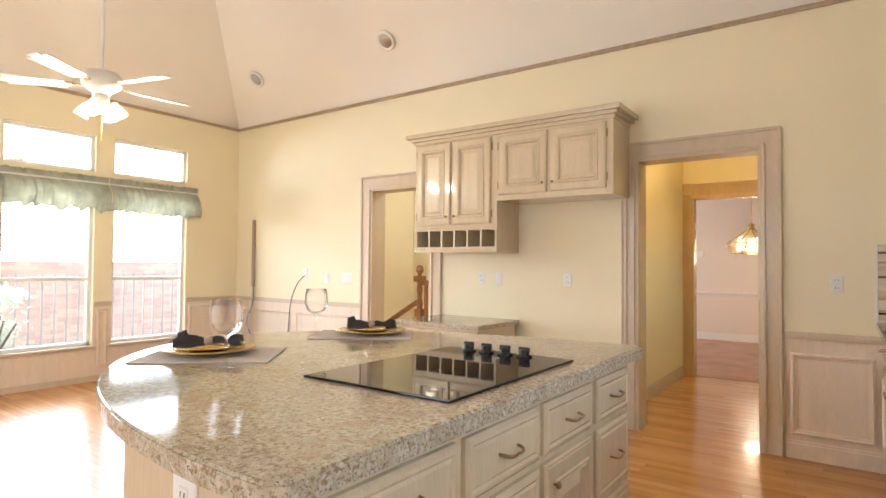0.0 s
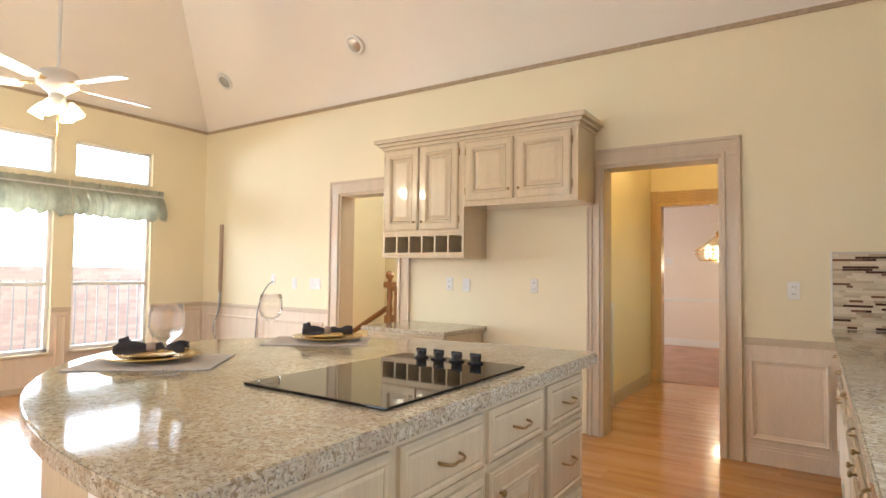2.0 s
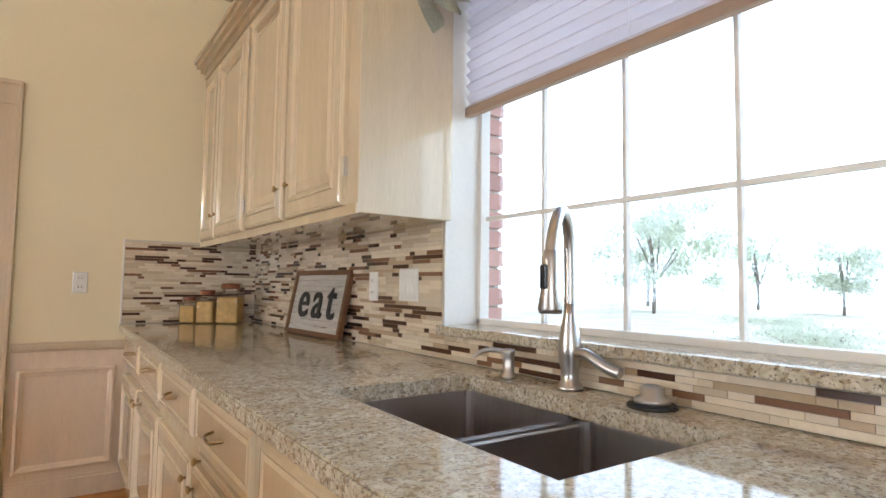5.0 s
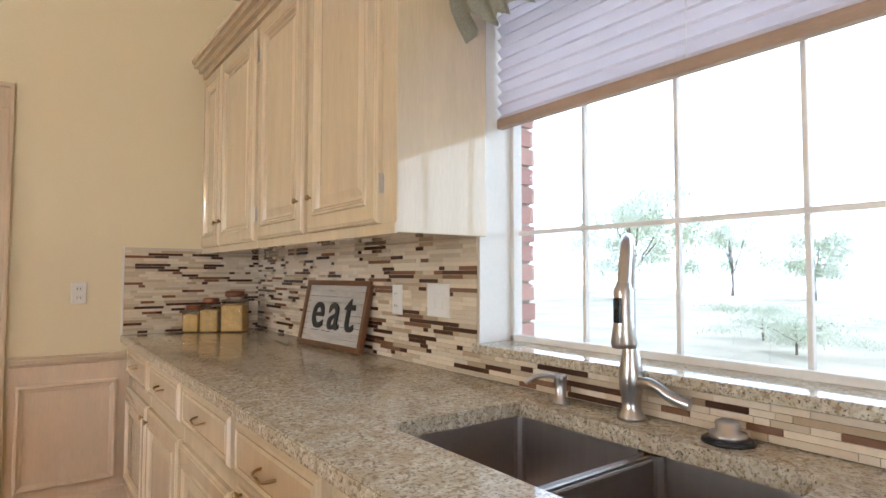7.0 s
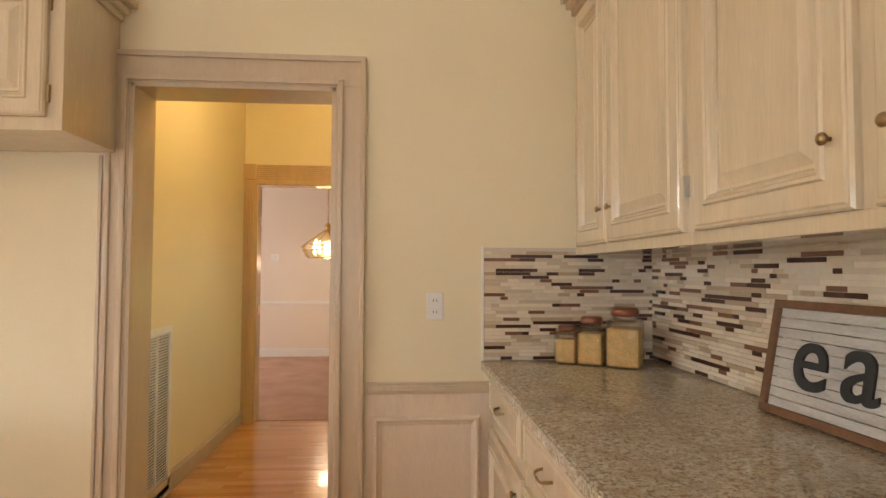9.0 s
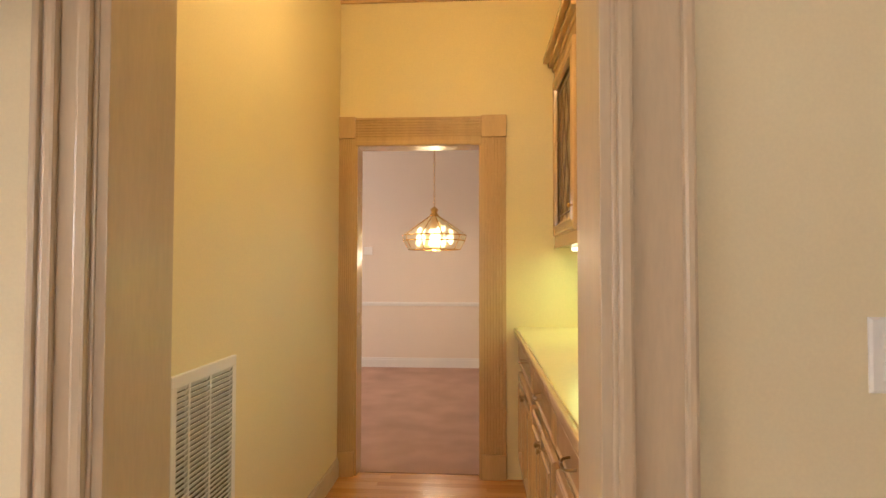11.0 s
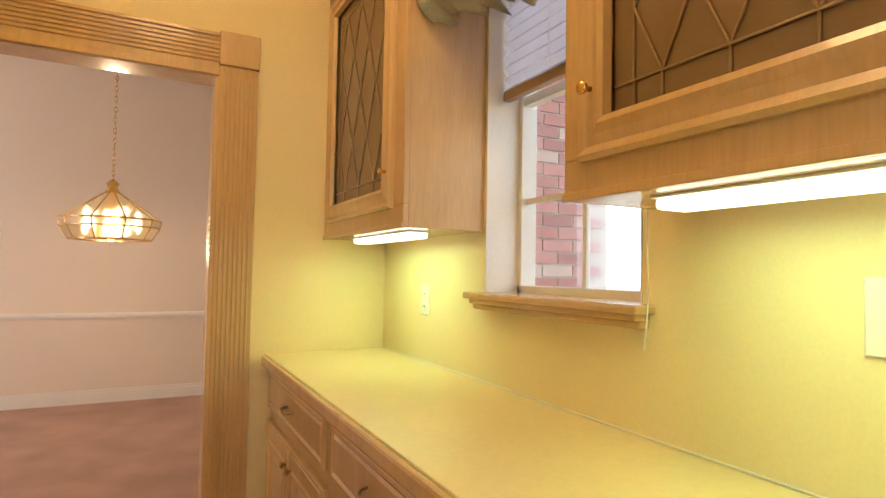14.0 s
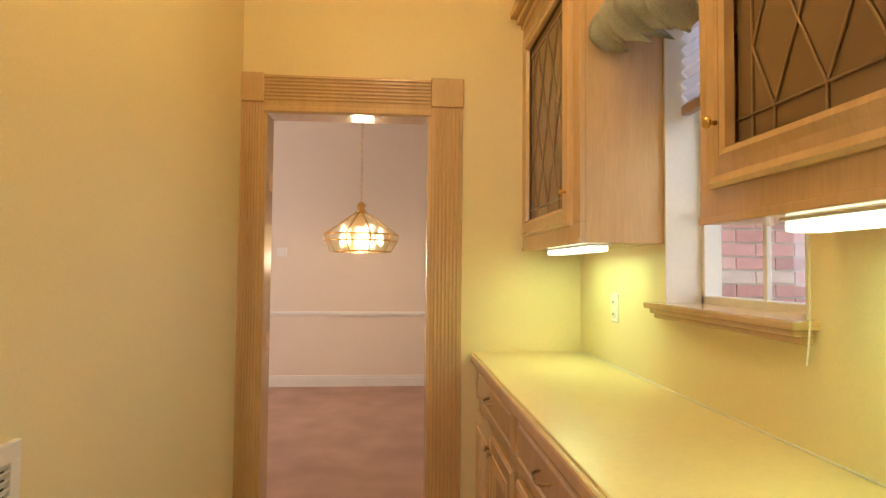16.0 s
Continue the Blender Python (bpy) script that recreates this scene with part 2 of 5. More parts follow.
def link(name, me, parent=None, label=""):
    ob = new(name, me)
    if parent is not None:
        ob.parent = parent
        if parent.type == 'EMPTY':
            ob.matrix_parent_inverse = Matrix.Translation(-parent.location)
    return tagged(ob, label)


def box(bm, x0, x1, y0, y1, z0, z1, bevel=0.0):
    g = bmesh.ops.create_cube(bm, size=1)["verts"]
    for v in g:
        v.co = (x0 + (v.co.x + 0.5) * (x1 - x0), y0 + (v.co.y + 0.5) * (y1 - y0), z0 + (v.co.z + 0.5) * (z1 - z0))
    if bevel:
        edges = list({e for v in g for e in v.link_edges})
        bmesh.ops.bevel(bm, geom=edges, offset=bevel, segments=2, affect='EDGES', profile=0.6)
    return bm


def block(name, mat, parent, x0, x1, y0, y1, z0, z1, bevel=0.004, label=""):
    return part(name, box(bmesh.new(), x0, x1, y0, y1, z0, z1, bevel), mat, parent, label)


AXES = {"-x": ((0, -1, 0), (-1, 0, 0)), "+x": ((0, 1, 0), (1, 0, 0)), "-y": ((1, 0, 0), (0, -1, 0)), "+y": ((-1, 0, 0), (0, 1, 0))}


def facing(origin, way):
    """Local x along the face, y out of it, z up."""
    u, n = (Vector(a) for a in AXES[way])
    m = Matrix((u, n, Vector((0, 0, 1)))).transposed().to_4x4()
    return Matrix.Translation(origin) @ m


def stepped(w, h, profile, back=0.0):
    """A rectangle w by h, stepped inwards: rings (inset, out) joined, closed in the middle."""
    bm = bmesh.new()
    rings = []
    for inset, out in [(0.0, back)] + list(profile):
        a, c = w / 2 - inset, h / 2 - inset
        rings.append([bm.verts.new((x, out, z)) for x, z in ((-a, -c), (a, -c), (a, c), (-a, c))])
    for r, s in zip(rings, rings[1:]):
        for i in range(4):
            bm.faces.new((r[i], r[(i + 1) % 4], s[(i + 1) % 4], s[i]))
    bm.faces.new(rings[-1])
    return bm


DOOR = [(0.0, 0.014), (0.005, 0.02), (0.010, 0.020), (0.014, 0.023), (0.056, 0.023), (0.060, 0.029), (0.067, 0.029), (0.071, 0.024), (0.076, 0.026), (0.081, 0.020), (0.086, 0.009), (0.094, 0.009), (0.122, 0.019)]
DRAWER = [(0.0, 0.012), (0.010, 0.020), (0.018, 0.021), (0.026, 0.016), (0.034, 0.020)]
WALL_PANEL = [(0.0, 0.004), (0.004, 0.016), (0.014, 0.020), (0.022, 0.010), (0.034, 0.006), (0.038, 0.003)]


def face_panel(name, mat, parent, centre, w, h, way, profile, label=""):
    bm = stepped(w, h, profile)
    bm.transform(facing(centre, way))
    return part(name, bm, mat, parent, label)


def lathe(profile, at, seg=24):
    bm = bmesh.new()
    rings = []
    for r, z in profile:
        rings.append([bm.verts.new((at[0] + r * math.cos(2 * math.pi * i / seg), at[1] + r * math.sin(2 * math.pi * i / seg), at[2] + z)) for i in range(seg)])
    for a, b in zip(rings, rings[1:]):
        for i in range(seg):
            bm.faces.new((a[i], a[(i + 1) % seg], b[(i + 1) % seg], b[i]))
    bm.faces.new(rings[0])
    bm.faces.new(rings[-1])
    return bm


def tube(name, pts, r, mat, parent, label="", smooth_path=True):
    cu = bpy.data.curves.new(name, 'CURVE')
    cu.dimensions, cu.bevel_depth, cu.bevel_resolution, cu.use_fill_caps = '3D', r, 3, True
    sp = cu.splines.new('NURBS' if smooth_path else 'POLY')
    sp.points.add(len(pts) - 1)
    for p, q in zip(sp.points, pts):
        p.co = (*q, 1)
    if smooth_path:
        sp.use_endpoint_u, sp.order_u = True, 3
    tmp = bpy.data.objects.new("tmp", cu)
    me = bpy.data.meshes.new_from_object(tmp)
    bpy.data.objects.remove(tmp)
    me.materials.clear()
    me.materials.append(mat)
    for p in me.polygons:
        p.use_smooth = True
    return link(name, me, parent, label)


def lettering(text, size, mat, parent, m, label=""):
    cu = bpy.data.curves.new(text, 'FONT')
    cu.body, cu.size, cu.extrude, cu.align_x, cu.offset = text, size, 0.004, 'CENTER', 0.002
    cu.space_character = 1.28
    tmp = bpy.data.objects.new("tmp", cu)
    me = bpy.data.meshes.new_from_object(tmp)
    bpy.data.objects.remove(tmp)
    me.transform(m)
    me.materials.clear()
    me.materials.append(mat)
    return link("lettering", me, parent, label)


def knob(parent, at, way, mat=BRASS):
    bm = lathe([(0.006, 0), (0.005, 0.012), (0.013, 0.018), (0.015, 0.024), (0.011, 0.030), (0.004, 0.032)], (0, 0, 0), 14)
    bm.transform(facing(at, way) @ Matrix.Rotation(radians(-90), 4, 'X') @ Matrix.Scale(0.8, 4))
    return part("knob", bm, mat, parent, "small brass knob", True)


def pull(parent, at, way):
    f = facing(at, way)
    pts = [f @ Vector(p) for p in ((-0.048, 0.0, 0.004), (-0.046, 0.022, 0.002), (-0.02, 0.030, -0.004), (0.0, 0.031, 0.002), (0.02, 0.030, -0.004), (0.046, 0.022, 0.002), (0.048, 0.0, 0.004))]
    return tube("handle", pts, 0.0043, BRASS, parent, "twisted antique brass pull")


def drawer(parent, centre, w, h, way, mat):
    d = face_panel("drawer_front", mat, parent, centre, w, h, way, DRAWER)
    n = Vector(AXES[way][1])
    pull(d, Vector(centre) + n * 0.019, way)
    return d


def door(parent, centre, w, h, way, mat, knob_u, knob_z):
    d = face_panel("door", mat, parent, centre, w, h, way, DOOR)
    u, n = (Vector(a) for a in AXES[way])
    knob(d, Vector(centre) + n * 0.02 + u * knob_u + Vector((0, 0, knob_z)), way)
    return d


def strips(parent, name, mat, way, x0, x1, y, rows, label=""):
    """Long mouldings along x (way '-y', at plane y) or along y: rows of (z0, z1, out)."""
    bm = bmesh.new()
    for z0, z1, out in rows:
        if way == "-y":
            box(bm, x0, x1, y - out, y, z0, z1, 0.003)
        elif way == "+x":
            box(bm, y, y + out, x0, x1, z0, z1, 0.003)
        else:
            box(bm, y - out, y, x0, x1, z0, z1, 0.003)
    return part(name, bm, mat, parent, label)


def outlet(at, way, w=0.07, h=0.115, kind="outlet", label="white plastic duplex outlet plate on the wall"):
    o = thing("wall_outlet" if kind == "outlet" else "light_switch", at, label, kind)
    face_panel("plate", WHITE, o, at, w, h, way, [(0.0, 0.003), (0.004, 0.006)])
    n = Vector(AXES[way][1])
    u = Vector(AXES[way][0])
    if kind == "outlet":
        for s in (-0.024, 0.024):
            s_at = Vector(at) + n * 0.0055 + Vector((0, 0, s))
            sock = face_panel("socket", WHITE, o, s_at, 0.034, 0.03, way, [(0.0, 0.001), (0.003, 0.003)])
            for q in (-0.007, 0.007):
                face_panel("slot", BLACK, sock, s_at + u * q + n * 0.0028, 0.003, 0.010, way, [(0.0, 0.0006)])
    else:
        k = max(1, round(w / 0.06))
        for i in range(k):
            face_panel("rocker", WHITE, o, Vector(at) + n * 0.0055 + u * ((i - (k - 1) / 2) * 0.046), 0.024, 0.06, way, [(0.0, 0.002), (0.003, 0.005)])
    return o


# ---- plan ----
BACK, THICK = 4.27, 0.18          # kitchen face of the back wall
LEFT, RIGHT = -5.176, 2.105       # window wall, sink wall
SOUTH = -3.4
EAVE, TOP = 2.97, 4.75
D0, D1, DH = -0.10, 0.735, 2.06   # opening to the pantry
L0, L1, LH = -2.84, -2.06, 2.02   # opening to the stair hall
P0, P1, PEND = -0.33, 1.27, 6.81  # pantry
E0, E1, EH = -0.232, 0.547, 2.03  # opening to the dining room
FAR = 10.5


def wall_mesh(name, boxes, mat, label=""):
    bm = bmesh.new()
    for b in boxes:
        box(bm, *b)
    return tagged(part(name, bm, mat), label, "wall", "", "structure")


wall_mesh("wall_back", [(LEFT - 0.15, L0, BACK, BACK + THICK, 0, EAVE), (L0, L1, BACK, BACK + THICK, LH, EAVE), (L1, D0, BACK, BACK + THICK, 0, EAVE), (D0, D1, BACK, BACK + THICK, DH, EAVE), (D1, RIGHT + 0.25, BACK, BACK + THICK, 0, EAVE)], WALL, "cream painted back wall with two openings")
WIN = [(0.74, 1.56), (1.76, 2.57), (2.755, 3.58)]
lw = []
edges = [SOUTH] + [v for w in WIN for v in w] + [BACK]
for a, b in zip(edges[0::2], edges[1::2]):
    lw.append((LEFT - 0.15, LEFT, a, b, 0, EAVE))
for a, b in WIN:
    lw += [(LEFT - 0.15, LEFT, a, b, 0, 0.37), (LEFT - 0.15, LEFT, a, b, 2.03, 2.18), (LEFT - 0.15, LEFT, a, b, 2.565, EAVE)]
wall_mesh("wall_window", lw, WALL, "cream painted wall with tall windows and transoms")
SW0, SW1, SWB, SWT = 0.345, 2.15, 1.0, 2.34
wall_mesh("wall_sink", [(RIGHT, RIGHT + 0.17, SOUTH, SW0, 0, EAVE), (RIGHT, RIGHT + 0.17, SW1, BACK, 0, EAVE), (RIGHT, RIGHT + 0.17, SW0, SW1, 0, SWB), (RIGHT, RIGHT + 0.17, SW0, SW1, SWT, EAVE)], WALL, "cream painted wall round the sink window")
# This wall is never in view; its opening is invented for the fill lamp.
wall_mesh("wall_south", [(LEFT - 0.15, -3.35, SOUTH - 0.15, SOUTH, 0, EAVE), (0.15, RIGHT + 0.24, SOUTH - 0.15, SOUTH, 0, EAVE), (-3.35, 0.15, SOUTH - 0.15, SOUTH, 2.4, EAVE)], WALL, "unseen cream painted wall with a wide opening added for fill light")
PW0, PW1, PWB, PWT = 5.30, 5.945, 1.18, 2.25
wall_mesh("wall_pantry_right", [(P1, P1 + 0.165, BACK + THICK, PW0, 0, 3.2), (P1, P1 + 0.165, PW1, PEND, 0, 3.2), (P1, P1 + 0.165, PW0, PW1, 0, PWB), (P1, P1 + 0.165, PW0, PW1, PWT, 3.2)], PANTRY_WALL, "yellow painted wall with a small window")
wall_mesh("wall_pantry_left", [(P0 - 0.14, P0, BACK + THICK, PEND, 0, 3.2)], PANTRY_WALL, "yellow painted pantry wall")
wall_mesh("wall_pantry_end", [(-3.5, E0, PEND, PEND + 0.13, 0, 3.2), (E1, 2.6, PEND, PEND + 0.13, 0, 3.2), (E0, E1, PEND, PEND + 0.13, EH, 3.2)], PANTRY_WALL, "yellow painted end wall with the dining doorway")
wall_mesh("wall_dining", [(-3.5, 2.6, FAR, FAR + 0.15, 0, 3.2), (2.45, 2.6, PEND + 0.13, FAR, 0, 3.2), (-3.5, -3.36, PEND + 0.13, FAR, 0, 3.2)], DINING_WALL, "pale rose dining room walls")
wall_mesh("wall_hall", [(-4.2, -4.06, BACK + THICK, 6.6, 0, 3.2), (-4.2, P0 - 0.14, 6.5, 6.62, 0, 3.2)], WALL, "cream walls of the stair hall")

# ceilings
bm = bmesh.new()
x0, x1, y0, y1, run = LEFT - 0.02, RIGHT + 0.02, SOUTH - 0.02, BACK + 0.02, TOP - EAVE
lo = [bm.verts.new(p) for p in ((x0, y0, EAVE), (x1, y0, EAVE), (x1, y1, EAVE), (x0, y1, EAVE))]
hi = [bm.verts.new(p) for p in ((x0 + run, y0 + run, TOP), (x1 - run, y0 + run, TOP), (x1 - run, y1 - run, TOP), (x0 + run, y1 - run, TOP))]
for i in range(4):
    bm.faces.new((lo[i], lo[(i + 1) % 4], hi[(i + 1) % 4], hi[i]))
bm.faces.new(hi)
lo2 = [bm.verts.new(p) for p in ((x0 - 0.2, y0 - 0.2, EAVE), (x1 + 0.25, y0 - 0.2, EAVE), (x1 + 0.25, y1 + 0.2, EAVE), (x0 - 0.2, y1 + 0.2, EAVE))]
hi2 = [bm.verts.new((v.co.x, v.co.y, TOP + 0.22)) for v in hi]
for i in range(4):
    bm.faces.new((lo2[i], lo2[(i + 1) % 4], hi2[(i + 1) % 4], hi2[i]))
    bm.faces.new((lo[i], lo[(i + 1) % 4], lo2[(i + 1) % 4], lo2[i]))
bm.faces.new(hi2)
tagged(part("ceiling", bm, CEILING), "white vaulted plaster ceiling with hipped slopes", "ceiling", "", "structure")
tagged(part("ceiling_pantry", box(bmesh.new(), P0 - 0.14, P1 + 0.24, BACK + THICK, PEND, 3.06, 3.16), PANTRY_WALL), "flat pantry ceiling", "ceiling", "", "structure")
tagged(part("ceiling_dining", box(bmesh.new(), -3.5, 2.6, PEND, FAR + 0.15, 3.1, 3.25), CEILING), "flat dining room ceiling", "ceiling", "", "structure")
tagged(part("ceiling_hall", box(bmesh.new(), -4.2, P0 - 0.14, BACK + THICK, 6.62, 3.06, 3.2), CEILING), "flat hall ceiling", "ceiling", "", "structure")

# rope trim along the eaves
ROPE = material("rope_moulding", (0.50, 0.38, 0.24), 0.6, 0, 0.25, 20, 120, 0.3)
trim = thing("trim_eaves", (LEFT, BACK, EAVE), "beaded rope moulding along the top of the walls", "moulding", "", "structure")
for way, a, b, pl in (("-y", LEFT, RIGHT, BACK), ("+x", SOUTH, BACK, LEFT)):
    strips(trim, "moulding", ROPE, way, a, b, pl, [(EAVE - 0.034, EAVE - 0.026, 0.018), (EAVE - 0.008, EAVE, 0.018), (EAVE - 0.026, EAVE - 0.008, 0.006)])
    bm = bmesh.new()
    for i in range(int((b - a) / 0.03)):
        p = a + 0.012 + i * 0.03
        if way == "-y":
            box(bm, p, p + 0.018, pl - 0.016, pl - 0.006, EAVE - 0.026, EAVE - 0.008)
        else:
            box(bm, pl + 0.006, pl + 0.016, p, p + 0.018, EAVE - 0.026, EAVE - 0.008)
    tagged(part("bead", bm, ROPE, trim), kind="stuff")


# ---- doorways ----
def casing(name, x0, x1, h, y, w, mat, label, left_w=None):
    lwid = left_w or w
    d = thing(name, ((x0 + x1) / 2, y, 0), label, "doorway", "", "structure")
    for nm, a, b, z0, z1 in (("casing_side", x0 - lwid, x0, 0, h), ("casing_side", x1, x1 + w, 0, h), ("casing_head", x0 - lwid, x1 + w, h, h + w)):
        block(nm, mat, d, a, b, y - 0.016, y, z0, z1, 0.003)
    for nm, a, b, z0, z1 in (("outer_bead", x0 - lwid, x0 - lwid + 0.02, 0, h + w), ("outer_bead", x1 + w - 0.02, x1 + w, 0, h + w), ("outer_bead", x0 - lwid, x1 + w, h + w - 0.02, h + w + 0.004), ("inner_bead", x0 - 0.03, x0 - 0.006, 0, h + 0.028), ("inner_bead", x1 + 0.006, x1 + 0.03, 0, h + 0.028), ("inner_bead", x0 - 0.03, x1 + 0.03, h + 0.006, h + 0.03)):
        block(nm, mat, d, a, b, y - 0.030, y - 0.015, z0, z1, 0.006)
    for nm, a, b, z0, z1 in (("jamb", x0 - 0.002, x0 + 0.018, 0, h), ("jamb", x1 - 0.018, x1 + 0.002, 0, h), ("jamb_head", x0, x1, h - 0.018, h + 0.002)):
        block(nm, mat, d, a, b, y - 0.012, y + THICK + 0.012, z0, z1, 0.002)
    return d


casing("door_1", D0, D1, DH, BACK, 0.125, TRIM, "pickled oak cased opening into the pantry", 0.085)
casing("door_2", L0, L1, LH, BACK, 0.135, TRIM, "pickled oak cased opening into the stair hall")
dd = thing("door_3", ((E0 + E1) / 2, PEND, 0), "fluted lamplight-tinted oak casing with corner blocks round the dining doorway", "doorway", "", "structure")
for a, b in ((E0 - 0.113, E0), (E1, E1 + 0.147)):
    block("casing_side", HONEY, dd, a, b, PEND - 0.016, PEND, 0, EH + 0.03, 0.003)
    n = 7
    for i in range(n):
        c = a + 0.012 + (b - a - 0.024) * (i + 0.5) / n
        block("reed", HONEY, dd, c - 0.005, c + 0.005, PEND - 0.023, PEND - 0.015, 0.15, EH + 0.03, 0.004)
    block("corner_block", HONEY, dd, a - 0.004, b + 0.004, PEND - 0.03, PEND, EH + 0.03, EH + 0.165, 0.005)
    block("plinth_block", HONEY, dd, a - 0.003, b + 0.003, PEND - 0.026, PEND - 0.001, 0, 0.15, 0.004)
block("casing_head", HONEY, dd, E0, E1, PEND - 0.016, PEND, EH, EH + 0.16, 0.003)
for i in range(7):
    z = EH + 0.04 + i * 0.017
    block("reed", HONEY, dd, E0, E1, PEND - 0.024, PEND - 0.015, z, z + 0.011, 0.004)
block("inner_bead", HONEY, dd, E0, E1, PEND - 0.02, PEND - 0.004, EH - 0.012, EH + 0.014, 0.004)
for a, b in ((E0 - 0.002, E0 + 0.016), (E1 - 0.016, E1 + 0.002)):
    block("jamb", HONEY, dd, a, b, PEND - 0.01, PEND + 0.14, 0, EH, 0.002)
    for z in (0.9, 1.66):
        block("hinge", GOLD, dd, a - 0.001, b + 0.001, PEND + 0.06, PEND + 0.13, z, z + 0.09, 0.002, "brass hinge leaf")
block("jamb_head", HONEY, dd, E0, E1, PEND - 0.01, PEND + 0.14, EH - 0.016, EH + 0.002, 0.002)


# ---- wainscot, rails, skirting ----
RAILS = [(0.775, 0.79, 0.014), (0.788, 0.812, 0.026), (0.81, 0.824, 0.018)]
BASE = [(0.0, 0.10, 0.014), (0.098, 0.118, 0.009)]


def wainscot(name, way, plane, spans, label):
    w = thing(name, (spans[0][0] if way == "-y" else plane, plane if way == "-y" else spans[0][0], 0), label, "wainscot", "", "structure")
    for a, b, panels in spans:
        if way == "-y":
            block("sheet", WAINSCOT, w, a, b, plane - 0.005, plane, 0.1, 0.78, 0.001)
        else:
            block("sheet", WAINSCOT, w, plane, plane + 0.005, a, b, 0.1, 0.78, 0.001)
        strips(w, "chair_rail", TRIM, way, a, b, plane, RAILS)
        strips(w, "skirting", WAINSCOT, way, a, b, plane, BASE)
        for p, q in panels:
            c = ((p + q) / 2, plane - 0.005, 0.42) if way == "-y" else (plane + 0.005, (p + q) / 2, 0.42)
            face_panel("panel", WAINSCOT, w, c, q - p, 0.53, way, WALL_PANEL)
    return w


wainscot("wainscot_back", "-y", BACK, [(LEFT, L0 - 0.137, [(-5.06, -4.1), (-4.0, -3.06)]), (D1 + 0.137, 1.40, [(0.90, 1.345)])], "pickled panelled wainscot with a chair rail")
wl = thing("wainscot_window", (LEFT, SOUTH, 0), "pickled panelled wainscot between the windows", "wainscot", "", "structure")
for a, b in ((SOUTH, 0.74), (1.56, 1.76), (2.57, 2.755), (3.58, BACK)):
    block("sheet", WAINSCOT, wl, LEFT, LEFT + 0.005, a, b, 0.06, 0.78, 0.001)
    strips(wl, "chair_rail", TRIM, "+x", a, b, LEFT, RAILS)
    if b - a > 0.15:
        face_panel("panel", WAINSCOT, wl, (LEFT + 0.005, (a + b) / 2, 0.44), b - a - 0.08, 0.6, "+x", WALL_PANEL)
for a, b in WIN:
    block("sheet", WAINSCOT, wl, LEFT, LEFT + 0.005, a, b, 0.06, 0.34, 0.001)
strips(wl, "skirting", TRIM, "+x", SOUTH, BACK, LEFT, [(0, 0.06, 0.014)])
bb = thing("baseboard_pantry", (P0, 5.2, 0), "pickled oak skirting along the pantry wall", "baseboard", "", "structure")
strips(bb, "skirting", TRIM, "+x", BACK + THICK, PEND - 0.03, P0, BASE)
bd = thing("baseboard_dining", (0, FAR, 0), "white skirting and chair rail in the dining room", "baseboard", "", "structure")
strips(bd, "skirting", WHITE_PAINT, "-y", -3.36, 2.45, FAR, [(0, 0.10, 0.016), (0.098, 0.125, 0.011)])
strips(bd, "chair_rail", WHITE_PAINT, "-y", -3.36, 2.45, FAR, [(0.775, 0.79, 0.014), (0.788, 0.812, 0.026), (0.81, 0.824, 0.018)])
cp = thing("trim_pantry", (0.5, PEND, 3.0), "stepped crown moulding at the pantry ceiling", "moulding", "", "structure")
strips(cp, "moulding", HONEY, "-y", P0, P1, PEND, [(2.91, 2.94, 0.02), (2.938, 2.99, 0.04), (2.988, 3.03, 0.07), (3.028, 3.06, 0.09)])


# ---- windows ----
def valance(name, way, plane, a, b, zt, zb, depth, label, seed=0.0, sag=0.0):
    """A gathered balloon valance on a rod, with a ruffled header."""
    v = thing(name, (plane if way != "-y" else a, a, zt), label, "valance", "valances over the windows")
    bm = bmesh.new()
    nu, nv = int((b - a) / 0.012), 16
    grid = []
    s = 1 if way == "+x" else -1
    for i in range(nu + 1):
        col = []
        y = a + (b - a) * i / nu
        for j in range(nv + 1):
            f = j / nv
            fold = math.sin(y * 62 + 2.2 * math.sin(y * 17 + seed)) * 0.5 + noise.noise((y * 26, f * 2.5, seed)) * 0.9
            if f < 0.16:
                out, z = 0.045 + 0.012 * fold, zt + 0.02 - f / 0.16 * 0.05 + 0.020 * noise.noise((y * 40, 0, seed))
            elif f < 0.26:
                out, z = 0.036 + 0.004 * fold, zt - 0.03 - (f - 0.16) * 0.3
            else:
                g = (f - 0.26) / 0.74
                out = 0.036 + depth * math.sin(g * math.pi * 0.82) ** 0.8 + 0.034 * fold * (0.4 + g)
                z = zt - 0.06 - (zt - zb - 0.06) * g + 0.05 * noise.noise((y * 11, 7, seed)) * g + 0.012 * fold * g * g - sag * g * (b - y) / (b - a)
            col.append(bm.verts.new((plane + s * out, y, z)))
        grid.append(col)
    for i in range(nu):
        for j in range(nv):
            bm.faces.new((grid[i][j], grid[i + 1][j], grid[i + 1][j + 1], grid[i][j + 1]))
    bmesh.ops.solidify(bm, geom=list(bm.faces), thickness=0.003)
    part("cloth", bm, FABRIC, v, "", True)
    x = plane + s * 0.03
    tube("rod", [(x, a - 0.01, zt - 0.045), (x, b + 0.01, zt - 0.045)], 0.011, WHITE_PAINT, v, "white curtain rod", False)
    for q in (a, b):
        block("bracket", WHITE_PAINT, v, min(plane, x), max(plane, x), q - 0.008, q + 0.008, zt - 0.065, zt - 0.03, 0.002)
    return v


